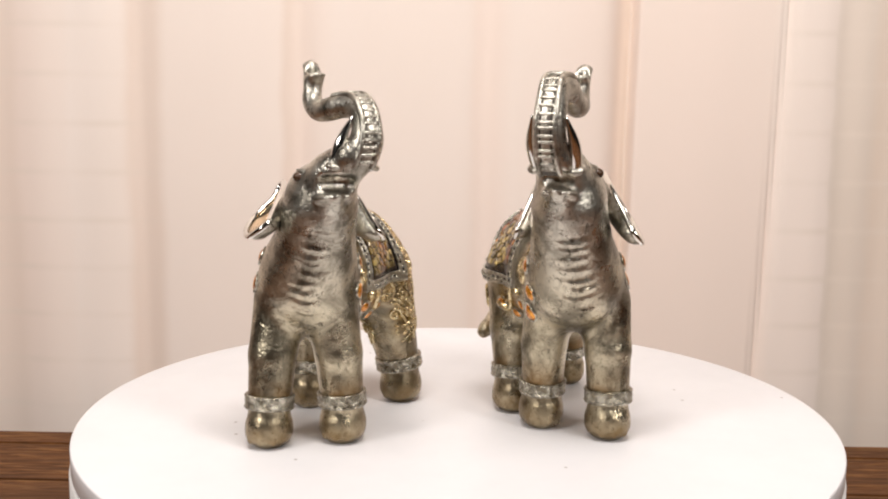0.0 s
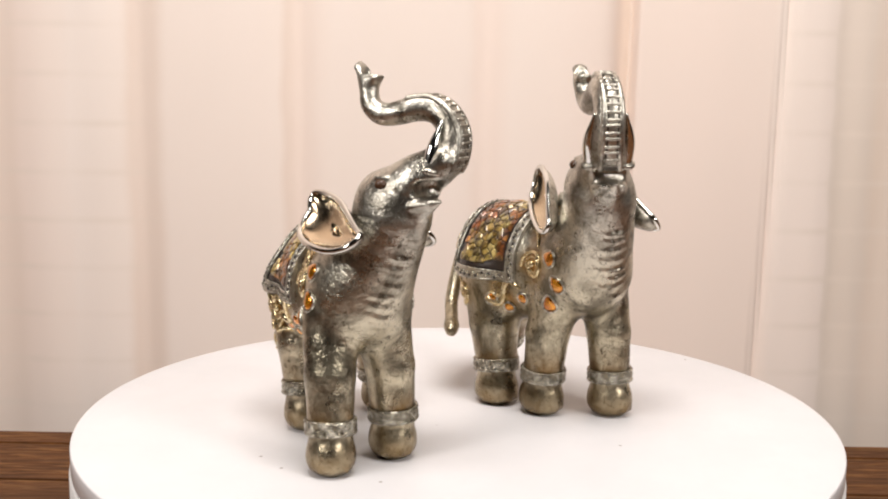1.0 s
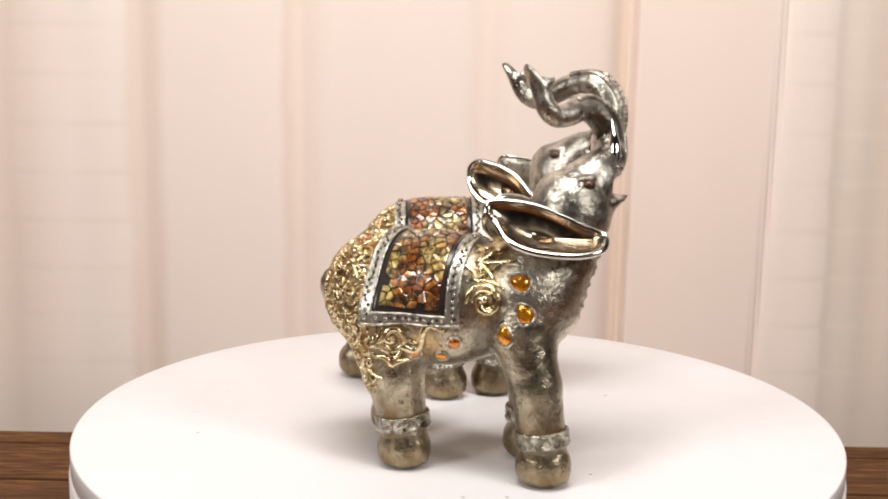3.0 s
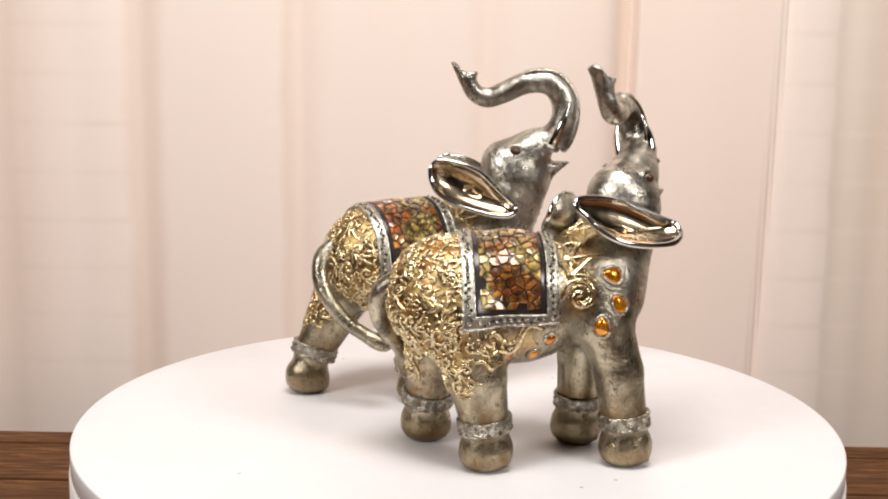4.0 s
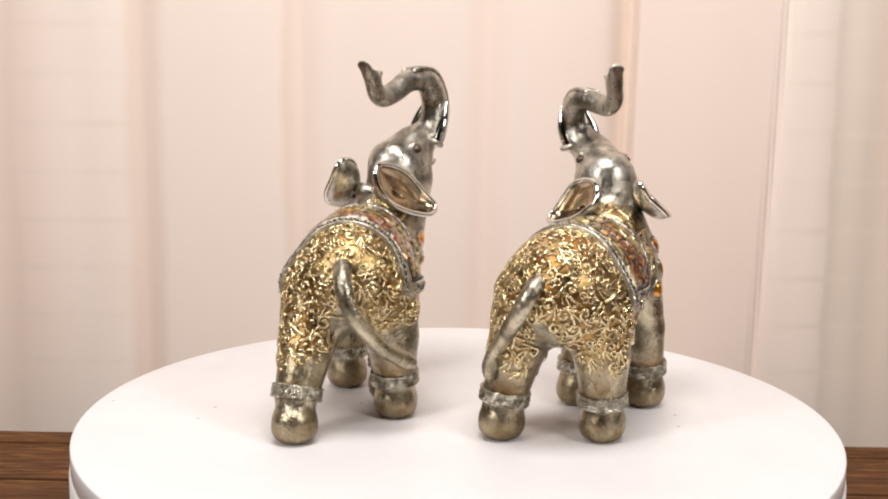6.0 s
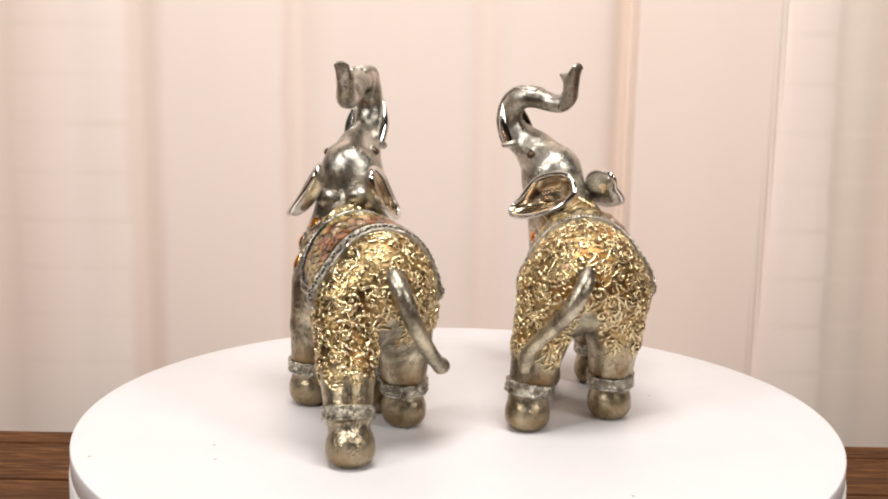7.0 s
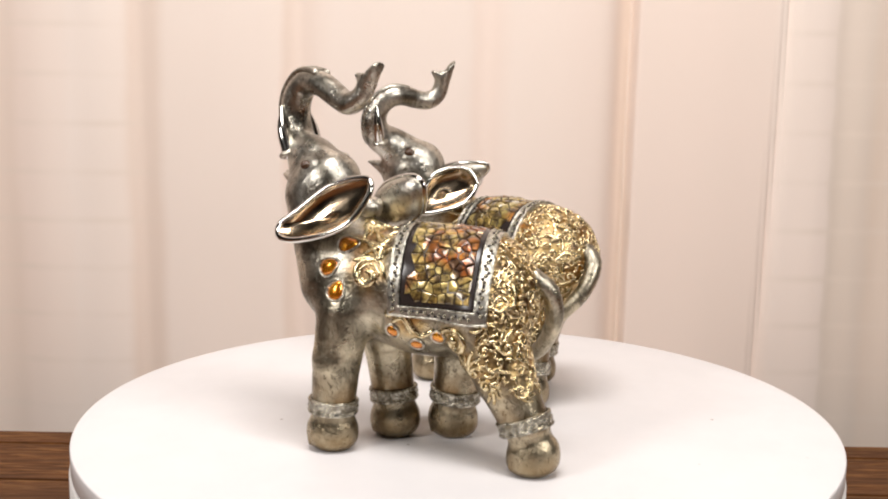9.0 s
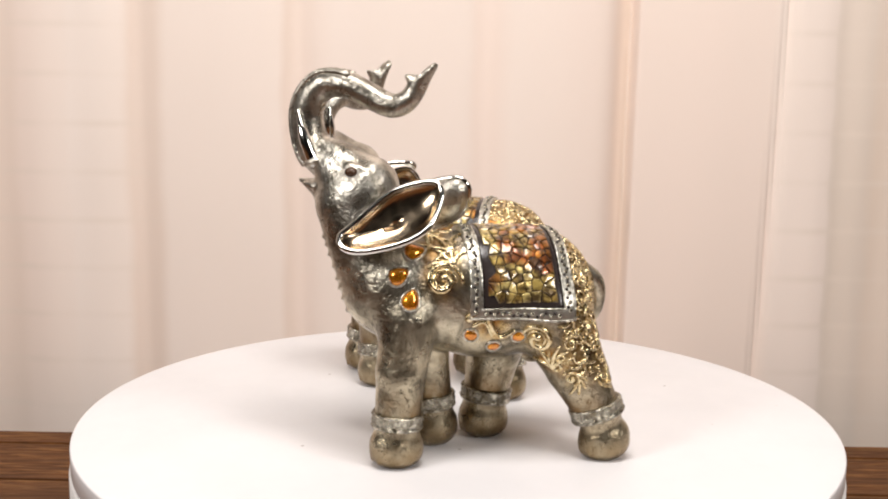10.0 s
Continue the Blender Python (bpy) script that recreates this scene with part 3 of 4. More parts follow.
def clip(poly, n, c):
    out = []
    for i, p in enumerate(poly):
        q = poly[(i + 1) % len(poly)]
        a, b = p @ n - c, q @ n - c
        if a <= 0:
            out.append(p)
        if (a < 0) != (b < 0) and abs(a - b) > 1e-9:
            out.append(p + (q - p) * (a / (a - b)))
    return out


def add_blanket(s, root, y0, y1, low, lean, rnd):
    """A cloth over the back: black panel, crazed amber tiles, a silver border with beads."""
    axis = lambda y: np.stack([0 * y, y, 0 * y + 57.0], -1)

    gu, gv = np.linspace(-low - 1, low + 1, 110), np.linspace(y0 - 1, y1 + 1, 46)
    mu, mv = (g.ravel() for g in np.meshgrid(gu, gv, indexing="ij"))
    foot = s.shoot(axis(mv + lean * np.abs(mu) / 40), np.stack([np.sin(mu / 24), 0 * mu, np.cos(mu / 24)], -1))
    foot = s.onto(foot, 0, 2)
    sheet = np.concatenate([foot, s.normal(foot, 2.5)], 1).reshape(110, 46, 6)

    def lay(u, v, off):
        """u: millimetres round the back from its ridge, v: from front to rear."""
        u, v = np.atleast_1d(np.asarray(u, float)), np.atleast_1d(np.asarray(v, float))
        a, b = (u - gu[0]) / (gu[1] - gu[0]), (v - gv[0]) / (gv[1] - gv[0])
        i, j = np.clip(a.astype(int), 0, 108), np.clip(b.astype(int), 0, 44)
        a, b = (a - i)[:, None], (b - j)[:, None]
        q = (sheet[i, j] * (1 - a) + sheet[i + 1, j] * a) * (1 - b) + (sheet[i, j + 1] * (1 - a) + sheet[i + 1, j + 1] * a) * b
        return q[:, :3] + off * q[:, 3:]

    def slab(u, v, off, skirt):
        """A closed sheet over the grid of u by v."""
        gu, gv = np.meshgrid(u, v, indexing="ij")
        top = lay(gu.ravel(), gv.ravel(), off)
        bot = lay(gu.ravel(), gv.ravel(), skirt)
        a, b = len(u), len(v)
        vs, fs = list(top) + list(bot), []
        m = a * b
        for i in range(a - 1):
            for j in range(b - 1):
                k = i * b + j
                fs.append((k, k + 1, k + b + 1, k + b))
                fs.append((m + k, m + k + b, m + k + b + 1, m + k + 1))
        edge = [i * b for i in range(a)] + [(a - 1) * b + j for j in range(1, b)] + [i * b + b - 1 for i in range(a - 2, -1, -1)] + [j for j in range(b - 2, 0, -1)]
        for p, q in zip(edge, edge[1:] + edge[:1]):
            fs.append((p, q, m + q, m + p))
        return vs, fs

    W = 3.9
    us, vs_ = np.linspace(-low + W, low - W, 64), np.linspace(y0 + W, y1 - W, 22)
    v, f = slab(us, vs_, 1.0, -1.0)
    blanket = part("blanket", mesh_of("blanket", np.array(v) * MM, f, PITCH), root, "black back cloth set with crazed amber mosaic")
    # border in four strips
    strips = ((np.linspace(-low, low, 72), np.linspace(y0, y0 + W, 5)), (np.linspace(-low, low, 72), np.linspace(y1 - W, y1, 5)),
              (np.linspace(-low, -low + W, 5), np.linspace(y0 + W, y1 - W, 24)), (np.linspace(low - W, low, 5), np.linspace(y0 + W, y1 - W, 24)))
    for a, b in strips:
        v, f = slab(a, b, 1.5, -1.0)
        part("border", mesh_of("border", np.array(v) * MM, f, BAND, False), blanket, "tarnished silver border")
    rails = ([(q, y0 + 0.3) for q in np.linspace(-low, low, 70)], [(q, y1 - 0.3) for q in np.linspace(-low, low, 70)],
             [(q, y0 + W) for q in np.linspace(-low + W, low - W, 60)], [(q, y1 - W) for q in np.linspace(-low + W, low - W, 60)],
             [(-low + 0.3, q) for q in np.linspace(y0, y1, 26)], [(low - 0.3, q) for q in np.linspace(y0, y1, 26)],
             [(-low + W, q) for q in np.linspace(y0 + W, y1 - W, 22)], [(low - W, q) for q in np.linspace(y0 + W, y1 - W, 22)])
    for line in rails:
        line = np.array(line)
        v, f = tube_arrays(lay(line[:, 0], line[:, 1], 1.5), 0.42, 6)
        part("piping", mesh_of("piping", np.array(v) * MM, f, TRIM), blanket)
    # beads
    bm = bmesh.new()
    bmesh.ops.create_uvsphere(bm, u_segments=8, v_segments=5, radius=0.92 * MM)
    bead = from_bm("bead", bm, BANDLIGHT)
    spots = []
    for q in np.arange(-low + W / 2, low - W / 2 + 0.1, 2.75):
        spots += [(q, y0 + W / 2 + 0.1), (q, y1 - W / 2 - 0.1)]
    for q in np.arange(y0 + W + 1.5, y1 - W - 1.0, 2.75):
        spots += [(-low + W / 2 + 0.1, q), (low - W / 2 - 0.1, q)]
    spots = np.array(spots) + [(rnd.uniform(-0.2, 0.2), rnd.uniform(-0.2, 0.2)) for _ in spots]
    for p in lay(spots[:, 0], spots[:, 1], 1.4):
        part("bead", bead, blanket).location = p * MM
    # black balls between the beads, their colour standing for the shade in punched pits
    bm = bmesh.new()
    bmesh.ops.create_uvsphere(bm, u_segments=6, v_segments=4, radius=0.7 * MM)
    pit_mark = from_bm("pit_mark", bm, PITCH)
    dots = []
    for q in np.arange(-low + W / 2 + 1.37, low - W / 2 - 0.5, 2.75):
        dots += [(q, y0 + W / 2 + rnd.choice((-0.7, 0.1, 0.8))), (q, y1 - W / 2 + rnd.choice((-0.8, -0.1, 0.7)))]
    for q in np.arange(y0 + W + 2.87, y1 - W - 1.0, 2.75):
        dots += [(-low + W / 2 + rnd.choice((-0.6, 0.7)), q), (low - W / 2 + rnd.choice((-0.7, 0.6)), q)]
    dots = np.array(dots)
    for p in lay(dots[:, 0], dots[:, 1], 1.42):
        part("pit_mark", pit_mark, blanket).location = p * MM
    # crazed tiles, a cell round each scattered seed
    e = 2.2
    bx = (-low + W + e, low - W - e, y0 + W + e, y1 - W - e)
    seeds = []
    for _ in range(2600):
        q = np.array((rnd.uniform(bx[0], bx[1]), rnd.uniform(bx[2], bx[3])))
        lim = 2.1 + 2.3 * rnd.random()
        if len(seeds) < 190 and all(np.hypot(*(q - o)) > lim for o in seeds):
            seeds.append(q)
    for q in seeds:
        poly = [np.array(c) for c in ((bx[0], bx[2]), (bx[1], bx[2]), (bx[1], bx[3]), (bx[0], bx[3]))]
        for o in seeds:
            g = o - q
            l = np.hypot(*g)
            if 0 < l < 14:
                poly = clip(poly, g / l, (g / l) @ q + l / 2 - 0.13)
            if len(poly) < 3:
                break
        if len(poly) < 3:
            continue
        c = sum(poly) / len(poly)
        edge = min(c[1] - bx[2], bx[3] - c[1], c[0] - bx[0], bx[1] - c[0])
        # the outer tiles are worn off here and there
        if edge < 1.6 and rnd.random() < 0.15:
            continue
        poly = np.array([p + (c - p) * 0.02 for p in poly])
        n = len(poly)
        mid = c + (poly - c) * 0.78
        lift = rnd.uniform(1.45, 1.6)
        tilt = np.array((rnd.uniform(-0.13, 0.13), rnd.uniform(-0.13, 0.13)))
        rise = lambda q: lift + (q - c) @ tilt
        p = np.vstack([lay(poly[:, 0], poly[:, 1], 0.8), lay(poly[:, 0], poly[:, 1], (rise(poly) - 0.3)[:, None]),
                       lay(mid[:, 0], mid[:, 1], rise(mid)[:, None]), lay([c[0]], [c[1]], lift + 0.06)])
        fs = []
        for j in range(2):
            for i in range(n):
                k = (i + 1) % n
                fs.append((j * n + i, j * n + k, (j + 1) * n + k, (j + 1) * n + i))
        fs += [(2 * n + i, 2 * n + (i + 1) % n, 3 * n) for i in range(n)]
        part("tile", mesh_of("tile", p * MM, fs, TILE, False), blanket)


def build_elephant(spec, label):
    rnd = random.Random(spec["seed"])
    s, trunk = skin_of(spec)
    root = tagged(new("elephant_figurine"), label, "figurine", "pair of elephant figurines")
    v, f = s.skin()
    v = v - 0.7 * np.clip(s.at(v), -0.5, 0.5)[:, None] * s.normal(v, 0.85)
    me = mesh_of("body", v * MM, f, SILVER)
    y1 = spec["blanket"][1]
    # gilding: behind the blanket and down the outer thighs, and a patch before it
    hind = np.clip((v[:, 1] - (y1 - 6)) / 5, 0, 1) * np.clip((v[:, 2] - 26 - 0.0 * v[:, 1]) / 12, 0, 1) * np.clip((96 - v[:, 2]) / 4, 0, 1)
    hind *= np.clip((np.abs(v[:, 0]) - 4 + np.clip(v[:, 2] - 46, 0, 40)) / 5, 0, 1)
    for centre, size, turn, flip, kind in spec["scrolls"]:
        d2 = ((v - s.onto(np.array(centre, float))[0]) ** 2).sum(1)
        hind = np.maximum(hind, 0.9 * np.clip(1.5 - np.sqrt(d2) / (size * 0.95), 0, 1))
    at = me.attributes.new("gilt", "FLOAT", "POINT")
    at.data.foreach_set("value", (hind * 0.85).astype(np.float32))
    part("body", me, root, "worn silver-leaf body")

    # raised gold scrolls and leaf fans over the gilded part, small curls in the gaps
    order = list(np.nonzero((hind > 0.4) & (v[:, 1] > y1 - 5))[0])
    rnd.shuffle(order)
    seeds, flats = np.zeros((0, 3)), []
    for i in order[:6000]:
        if len(seeds) == 0 or ((seeds - v[i]) ** 2).sum(1).min() > 6.6 ** 2:
            seeds = np.vstack([seeds, v[i]])
            flats.append(flourish(rnd))
    curls = np.zeros((0, 3))
    strokes = lay_strokes(s, seeds, flats)
    taken = np.vstack([line for line, r in strokes])
    for i in order[:14000]:
        if ((taken - v[i]) ** 2).sum(1).min() > 1.45 ** 2 and (len(curls) == 0 or ((curls - v[i]) ** 2).sum(1).min() > 2.3 ** 2):
            curls = np.vstack([curls, v[i]])
    strokes += lay_strokes(s, curls, [small_curl(rnd) for _ in curls])
    pv, pf = joined([tube_arrays(line, np.linspace(r, r * 0.68, len(line)), 6) for line, r in strokes])
    tagged(part("scrollwork", mesh_of("scrollwork", np.array(pv) * MM, pf, GOLD), root, "raised gold scrolls and leaves"), kind="stuff")

    # larger scrolls and leaf fans before and under the blanket
    for centre, size, turn, flip, kind in spec["scrolls"]:
        if kind == 2:
            u = np.linspace(0, 1, 10)
            strokes = []
            for k in range(-1, 3):
                b, long = 0.42 * k - 0.2, size * (1.9 - 0.22 * abs(k))
                strokes.append((np.stack([long * u * np.cos(b + 0.5 * k * u) - size * 0.8, long * u * np.sin(b + 0.5 * k * u)], 1), 1.15))
        else:
            flat = scroll(kind, size)
            strokes = [(flat, 1.5), (flat * 0.66, 0.8)] if kind == 0 else [(flat, 1.6), (flat * (0.7, 0.7) + (0, 1.9), 0.8)]
        for flat, r in strokes:
            w = on_surface(s, centre, flat * (1, flip), turn, 0.1)
            pv, pf = tube_arrays(w, np.linspace(r, r * 0.5, len(w)), 8)
            part("scroll", mesh_of("scroll", np.array(pv) * MM, pf, GOLD), root, "raised gold scroll")

    add_blanket(s, root, *spec["blanket"], rnd)
    for centre, size, turn, drop in spec["gems"]:
        add_gem(s, root, centre, size, turn, drop)
    for corner, out in spec["ears"]:
        add_ear(s, root, corner, out)

    face = np.array(spec["face"])
    side = np.array((-face[1], face[0], 0.0))
    for e, q in zip(spec["eyes"], (-1, 1)):
        bm = bmesh.new()
        c = s.onto(np.array(e, float), -0.5)[0]
        bmesh.ops.create_uvsphere(bm, u_segments=16, v_segments=10, radius=2.4 * MM, matrix=Matrix.Translation(Vector(c * MM)) @ Matrix.Diagonal((1, 1, 0.8, 1)))
        part("eye", from_bm("eye", bm, EYE_DARK), root, "dark brown glossy eye")

    # ankle bands, each square to its leg
    for hip, knee, ankle, foot, rad in spec["legs"]:
        a, w = np.array(ankle, float), unit(np.array(knee, float) - np.array(ankle, float))
        up = unit(w + (0, 0, 0.5))
        bx = unit(np.cross(up, (0, 1.0, 0)))
        by = np.cross(up, bx)
        prof = ((0.0, -2.3), (1.2, -2.2), (1.65, -1.6), (1.1, -1.2), (1.45, 0.0), (1.1, 1.2), (1.65, 1.6), (1.2, 2.2), (0.0, 2.3), (-2.5, 0.0))
        n, vs, fs = 44, [], []
        ang = 2 * math.pi * np.arange(n)[:, None] / n
        ways = np.cos(ang) * bx + np.sin(ang) * by
        base = s.shoot(np.tile(a + up * 1.2, (n, 1)), ways)
        rr = [min(np.linalg.norm(p - a - up * 1.2), rad[2] + 1.6) for p in base]
        for i in range(n):
            w2 = 2 * math.pi * i / n
            d = math.cos(w2) * bx + math.sin(w2) * by
            for k, (r, h) in enumerate(prof):
                wob = 0.22 * math.sin(i * 2.1 + k) * (k == 4) + rnd.uniform(-0.1, 0.1)
                vs.append(a + up * (1.2 + 1.2 * h) + d * (rr[i] + r * 0.8 + wob))
        m = len(prof)
        for i in range(n):
            j = (i + 1) % n
            for k in range(m):
                q = (k + 1) % m
                fs.append((i * m + k, j * m + k, j * m + q, i * m + q))
        part("ankle_band", mesh_of("ankle_band", np.array(vs) * MM, fs, BANDLIGHT), root, "pitted silver ankle band")

    # tail
    t = spline([(*p, r) for p, r in spec["tail"]], 26)
    pv, pf = tube_arrays(t[:, :3], t[:, 3] + 0.35, 12)
    part("tail", mesh_of("tail", np.array(pv) * MM, pf, SILVER), root, "smooth silver tail with a tufted end")

    # ladder of ridges up the front of the trunk between two rails
    cut = spec["ridge_end"]
    line = spline([(*p, r) for p, r in spec["trunk"]], 120)
    line = line[:int(120 * cut)]
    root_end, line = line[2], line[8:]
    tan = unit(np.gradient(line[:, :3], axis=0))
    nor = unit(np.cross(side[None, :], tan))
    nor = np.where((nor[:1] @ face > 0)[:, None], nor, -nor)
    arc = np.concatenate([[0], np.cumsum(np.linalg.norm(np.diff(line[:, :3], axis=0), axis=1))])
    surf = line[:, :3] + nor * (line[:, 3:4] - 1.1)
    half = line[:, 3] * 0.44
    pv, pf = [], []
    for a, b, o in ((-1.0, -0.6, 0), (-1.0, 0.5, 0), (1.0, 0.5, 0), (1.0, -0.6, 0)):
        pv += list(surf + side * (a * half)[:, None] + nor * b)
    n = len(line)
    for k in range(4):
        for i in range(n - 1):
            j = (k + 1) % 4
            pf.append((k * n + i, k * n + i + 1, j * n + i + 1, j * n + i))
    pf += [(0, n, 2 * n, 3 * n), (n - 1, 4 * n - 1, 3 * n - 1, 2 * n - 1)]
    part("trunk_strip", mesh_of("trunk_strip", np.array(pv) * MM, pf, GROOVE, False), root, "dark recessed strip")
    for q in (-1, 1):
        pv, pf = tube_arrays(surf + side * (q * (half + 0.5))[:, None] - nor * 0.1, 1.15, 10)
        part("trunk_rail", mesh_of("trunk_rail", np.array(pv) * MM, pf, SILVER), root)
    for d in np.arange(1.2, arc[-1] - 0.6, 1.95):
        i = int(np.searchsorted(arc, d))
        c = surf[i] + nor[i] * 0.55
        w = np.linspace(-1, 1, 6)[:, None] * side * half[i] * 0.95 + c
        pv, pf = tube_arrays(w, 0.66, 8)
        part("ridge", mesh_of("ridge", np.array(pv) * MM, pf, SILVER), root)

    # tusks pressed against the trunk, in silver sockets
    i1 = int(len(line) * spec["tusk"])
    for q in (-1, 1):
        a, b = root_end, line[i1]
        p0 = a[:3] + side * q * (a[3] - 0.4) + face * 0.8 + (0, 0, -1.0)
        p2 = b[:3] + side * q * (b[3] - 0.1) + nor[i1] * 1.4
        p1 = (p0 + p2) / 2 + side * q * 1.3 + face * 0.2
        w = spline([(*p0, 2.5), (*p1, 2.1), (*p2, 0.4)], 16)
        pv, pf = tube_arrays(w[:, :3], w[:, 3], 12)
        tusk = part("tusk", mesh_of("tusk", np.array(pv) * MM, pf, TUSK), root, "curved polished silver tusk")
        ring = []
        d = unit(p1 - p0)
        bx = unit(np.cross(d, face))
        by = np.cross(d, bx)
        for k in range(20):
            g = 2 * math.pi * k / 20
            ring.append(p0 + d * 0.8 + 2.7 * (math.cos(g) * bx + math.sin(g) * by))
        pv, pf = tube_arrays(ring, 1.15, 9, closed=True)
        part("socket", mesh_of("socket", np.array(pv) * MM, pf, SILVER), tusk)
    root.rotation_mode = "QUATERNION"
    return root


FIRST = {
    "seed": 11, "face": (0.66, -0.75, 0.0), "mouth": (22.6, -56.6, 96.3),
    "body": [((0, 20.5, 59.5), (22, 22.8, 22.8), 0, 0, 7.0), ((0, -2, 60.5), (21.5, 29, 22.8), 0, 0, 7.0), ((2, -29, 62), (17.5, 18.5, 20.5), 0, 0, 8.0), ((0, -2, 52.5), (20.8, 25, 17.5), 0, 0, 5.0)],
    "neck": [((4, -34, 62), (13, -45, 90), 17.5, 14.0, 9.0)],
    "head": [((11.6, -42, 95.6), (19.6, -49.6, 102.2), 11.4, 9.0, 6.0), ((19.6, -49.6, 102.2), (26.8, -53.4, 109.4), 9.0, 6.9, 4.0)],
    "trunk": [((25.6, -51.0, 105.5), 6.6), ((30.1, -51.8, 110.5), 6.1), ((31.8, -51.0, 117.5), 5.4), ((30.0, -48.4, 123.2), 5.1), ((26.2, -45.0, 126.4), 4.9), ((20.2, -43.2, 126.2), 4.6), ((15, -41.8, 124.6), 4.3),
              ((9.8, -38.6, 124), 4.1), ((6.3, -36, 127.2), 3.7), ((6, -34.3, 132.5), 3.6), ((6, -33.5, 137), 3.8)],
    "ridge_end": 0.52, "tusk": 0.48,
    "eyes": ((7.5, -51.5, 101.5), (22.5, -38.5, 102.0)),
    "throat": ((15, -56, 76), (7, -50, 52)), "fold": -0.75,
    "legs": [((-7, -34, 52), (-8.3, -40, 34), (-8.5, -43, 15.5), (-8.5, -43.5), (11.4, 9.8, 8.9)), ((11, -31, 52), (14.3, -31, 34), (15.6, -30.5, 15.5), (15.6, -30), (11.4, 9.8, 8.9)),
             ((-11, 16, 54), (-12.5, 11, 34), (-12, 7.5, 15.5), (-12, 7.2), (16, 11.5, 9.2)), ((11, 22, 54), (17, 24, 34), (20.6, 26.3, 15.5), (21.1, 26.6), (16, 11.5, 9.2))],
    "tail": [((0, 37.5, 66.5), 3.2), ((1.6, 44.6, 60.5), 3.2), ((8, 44.5, 49.5), 2.9), ((16, 39, 40), 2.6), ((20.5, 36, 34), 2.5), ((22, 34.8, 29), 3.0), ((22, 34.5, 25), 2.0)],
    "ears": [(((-1, -60, 86.6), (-14.2, -50.4, 80.4), (-14, -26.5, 90), (-5, -37.5, 95.6)), (-0.75, -0.66, 0)), (((29, -29, 81.3), (23.2, -20, 77.5), (4, -15, 88.5), (20, -27, 93.5)), (0.75, 0.66, 0))],
    "blanket": (-15.5, 17.5, 41.0, 0.0),
    "gems": [((-11.2, -34.6, 69.1), 3.6, 75, True), ((-13.4, -37, 59.8), 3.5, 35, True), ((-15.9, -31.7, 52.6), 3.5, 0, True),
             ((-18.9, -14.4, 47.3), 2.2, 0, False), ((-17.2, -8.7, 40.7), 2.2, 0, False), ((-19.1, 0.1, 42.7), 2.2, 0, False),
             ((19, -26, 68), 3.3, -75, True), ((18, -30, 58), 3.2, -35, True), ((19, -25, 51), 3.5, 0, True),
             ((19, -12, 47), 2.2, 0, False), ((18, -5, 42), 2.2, 0, False), ((19.5, 3, 44), 2.2, 0, False)],
    "scrolls": [((3, -24, 84), 6.5, 60, 1, 2), ((7, -22, 83), 6.0, 100, 1, 2), ((-4, -25, 83), 6.0, 120, 1, 2), ((-16.5, -24, 63), 6.8, 60, 1, 0), ((-13, -24, 79), 7.0, 25, 1, 2), ((-15, -23, 74), 6.0, 55, 1, 2), ((-20, -3, 49), 7.0, 20, 1, 1), ((-20, 9, 49), 5.5, -30, -1, 0), ((-15, 11, 43), 5.0, 70, 1, 2),
                ((19, -17, 61), 6.8, 120, -1, 0), ((14, -18, 78), 7.0, 155, -1, 2), ((20, -3, 49), 7.0, -20, -1, 1), ((20, 9, 49), 5.5, 30, 1, 0)],
}
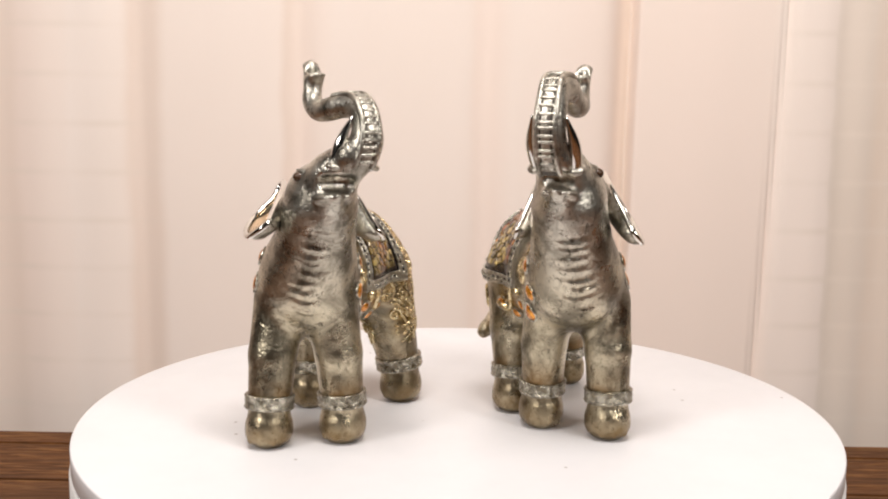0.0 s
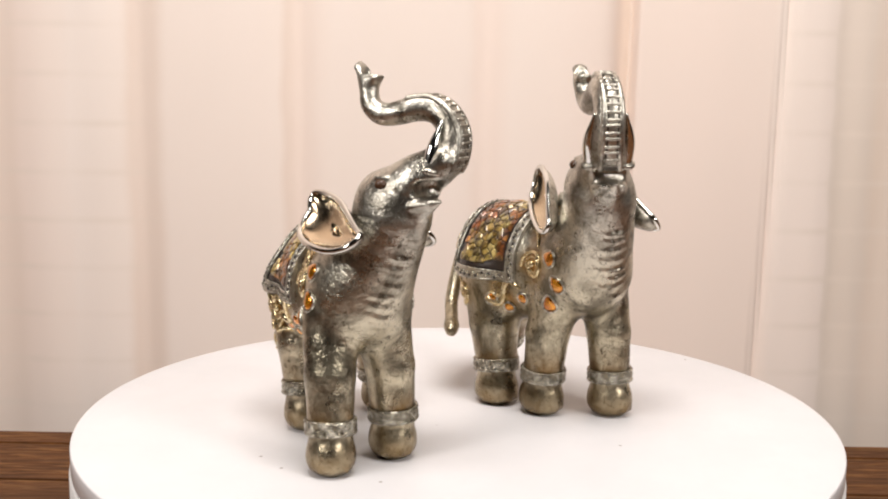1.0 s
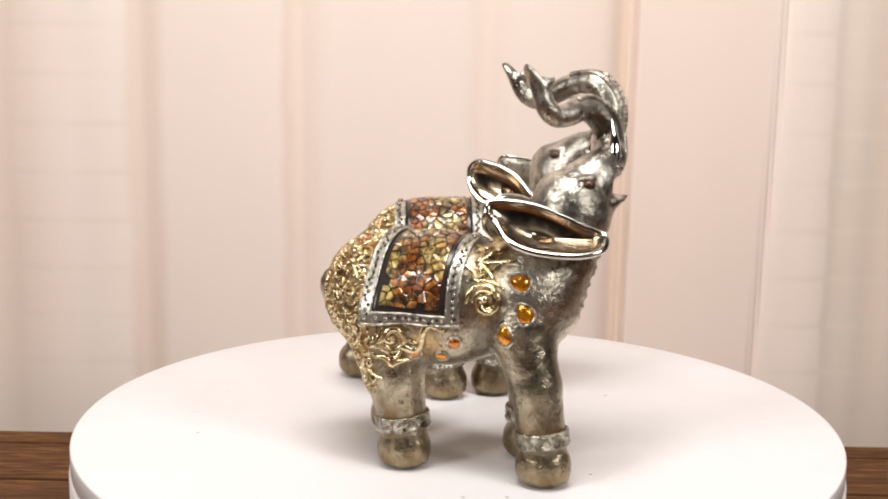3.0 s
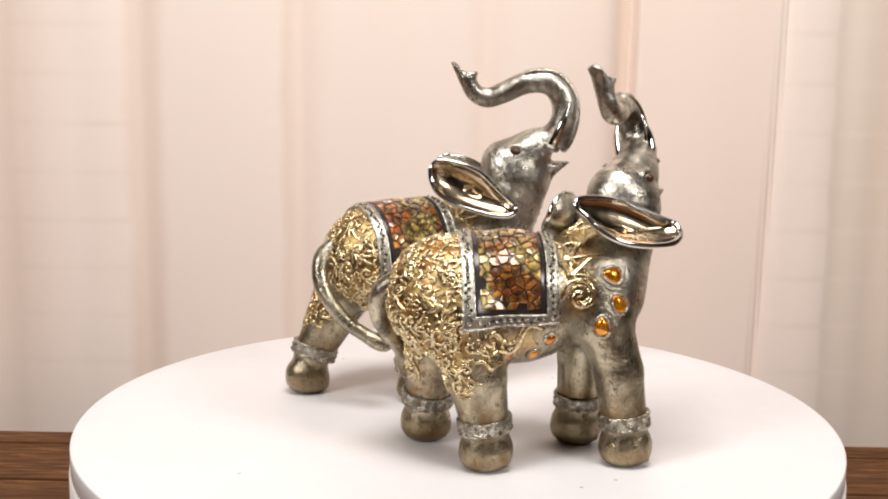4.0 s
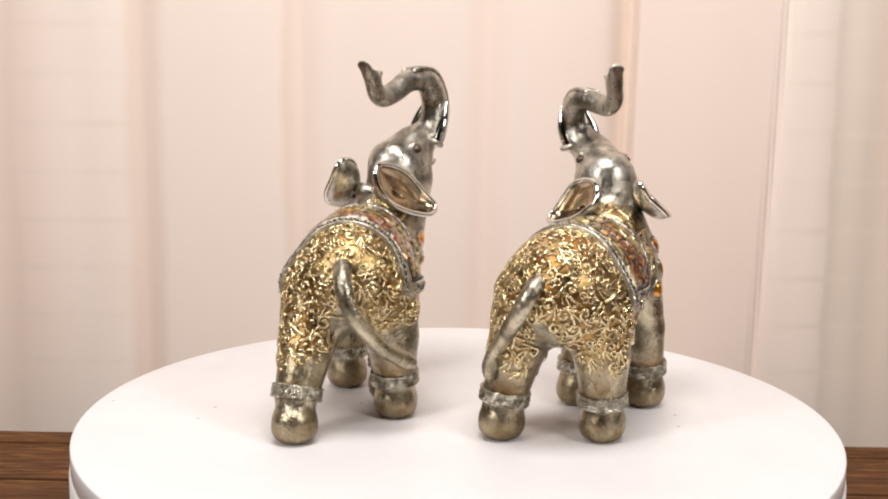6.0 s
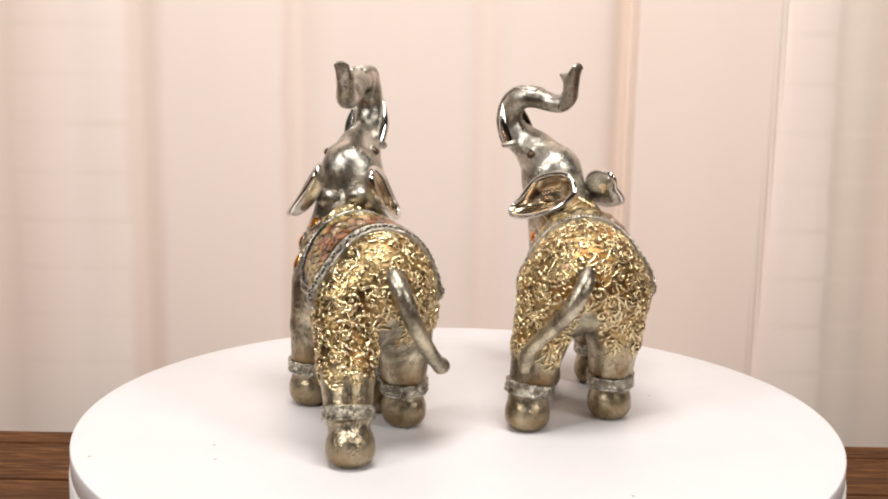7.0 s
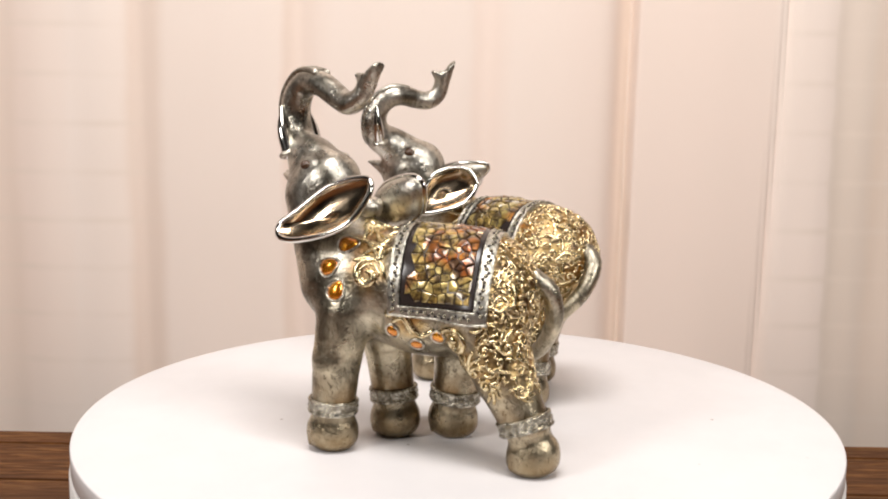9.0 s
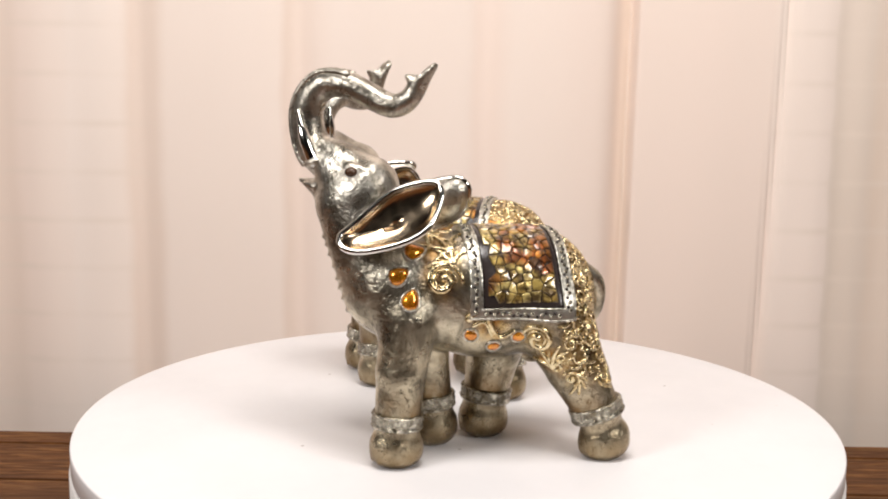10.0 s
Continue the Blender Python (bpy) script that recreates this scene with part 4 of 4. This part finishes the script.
SECOND = {
    "seed": 23, "face": (-0.5, -0.866, 0.0), "mouth": (-18.8, -52.7, 98.5),
    "body": [((0, 24.8, 59.5), (22, 24, 23.2), 0, 0, 7.0), ((0, 5, 60.5), (21.5, 29, 23.2), 0, 0, 7.0), ((-1, -19, 62), (17.5, 18.5, 20.5), 0, 0, 8.0), ((0, 8, 52.5), (20.8, 26, 17.5), 0, 0, 5.0)],
    "neck": [((-3.4, -27.0, 62), (-10.2, -39.0, 91), 17.8, 14.4, 9.0)],
    "head": [((-7.6, -34, 97.4), (-13.8, -43.2, 103.7), 12.2, 9.4, 6.0), ((-13.8, -43.2, 103.7), (-18.3, -50.2, 109), 9.4, 7.5, 4.0)],
    "trunk": [((-16.8, -47.7, 105.5), 7.0), ((-20.5, -51.4, 110), 6.6), ((-22.4, -53.7, 119), 6.1), ((-21.7, -52.8, 127), 5.9), ((-18.9, -47.6, 133.2), 5.6), ((-12.6, -39.6, 132.8), 5.2), ((-8.2, -32, 128.8), 4.9),
              ((-3.8, -25.7, 126), 4.5), ((-1.6, -20.5, 128.4), 4.0), ((-0.7, -17.6, 133.4), 3.7), ((0, -16.6, 137), 3.7)],
    "ridge_end": 0.50, "tusk": 0.46,
    "eyes": ((-17.2, -32.1, 104), (-1.2, -40.6, 102.8)),
    "throat": ((-12.5, -47, 81), (-4.5, -41, 54)), "fold": -0.55,
    "legs": [((-9, -17, 52), (-10, -12, 34), (-9.7, -9.5, 15.5), (-9.7, -8.9), (11.4, 9.8, 8.9)), ((10, -22, 52), (11.5, -25, 34), (11.8, -26.4, 15.5), (11.8, -26.6), (11.4, 9.8, 8.9)),
             ((-11, 20, 54), (-14.5, 16, 34), (-15.4, 13, 15.5), (-15.6, 12.5), (16, 11.5, 9.2)), ((11, 29, 54), (15, 38, 34), (17.2, 47, 17.0), (17.3, 49.5), (16, 11.5, 9.2))],
    "tail": [((0, 44, 67), 3.2), ((-1.5, 51, 61), 3.1), ((-5.4, 52, 50), 2.9), ((-13.4, 46.5, 38), 2.6), ((-19, 39.5, 32), 2.5), ((-22.5, 35, 29), 3.0), ((-25, 32, 27.5), 2.0)],
    "ears": [(((-26, -27, 82), (-20, -13, 79), (-6.5, 3, 92.8), (-16, -15, 96.5)), (-0.87, 0.5, 0)), (((12, -46.5, 83.5), (19.4, -34.5, 79), (16.3, -13.4, 92.5), (9, -28.6, 98)), (0.87, -0.5, 0))],
    "blanket": (-2.5, 33.5, 41.0, 0.0),
    "gems": [((-19.2, -22.7, 67), 3.6, 75, True), ((-18.5, -26.7, 57.8), 3.5, 35, True), ((-19.4, -21.9, 48.6), 3.5, 0, True),
             ((-19.5, -5, 47), 2.2, 0, False), ((-18, 3, 42), 2.2, 0, False), ((-20, 11, 46), 2.2, 0, False),
             ((13.1, -20.5, 78.2), 3.7, -80, True), ((14.5, -26.5, 68.8), 3.7, -60, True), ((17.2, -22.9, 60.8), 3.7, -20, True),
             ((19.8, -2.2, 47.2), 2.3, 0, False), ((18.3, 6.8, 42.3), 2.3, 0, False), ((20.8, 15, 46.2), 2.3, 0, False)],
    "scrolls": [((-1, -12, 85), 6.5, 90, 1, 2), ((5, -12, 84), 6.0, 70, 1, 2), ((-6, -12, 84), 6.0, 110, 1, 2), ((16.5, -11.5, 67), 7.0, 120, -1, 0), ((12, -12, 81), 7.0, 155, -1, 2), ((14, -10, 77), 6.0, 125, -1, 2), ((20.5, 5, 51.5), 7.0, -15, -1, 1), ((20, 23, 47), 6.0, 30, 1, 0), ((17, 30, 42), 5.5, 110, -1, 2),
                ((-18, -12, 62), 7.0, 60, 1, 0), ((-14, -11, 79), 7.0, 25, 1, 2), ((-20, 4, 49), 7.0, 20, 1, 1), ((-20, 23, 47), 6.0, -30, -1, 0)],
}

build_room()
PLATTER = build_turntable()
PAIR = [(build_elephant(FIRST, "antique silver and gold elephant figurine with a low arched trunk"), pose(-0.051, 0, 0, 0, 0, -14)),
        (build_elephant(SECOND, "antique silver and gold elephant figurine with a high arched trunk"), pose(0.041, 0, 0, 0, 0, 11.5))]


def motions():
    turn = [(t / 2, pose(0, 0, 0, 0, 0, SPIN * t / 2)) for t in range(21)]
    walk(PLATTER, turn)
    for ob, m in PAIR:
        walk(ob, [(t, w @ m) for t, w in turn])


motions()
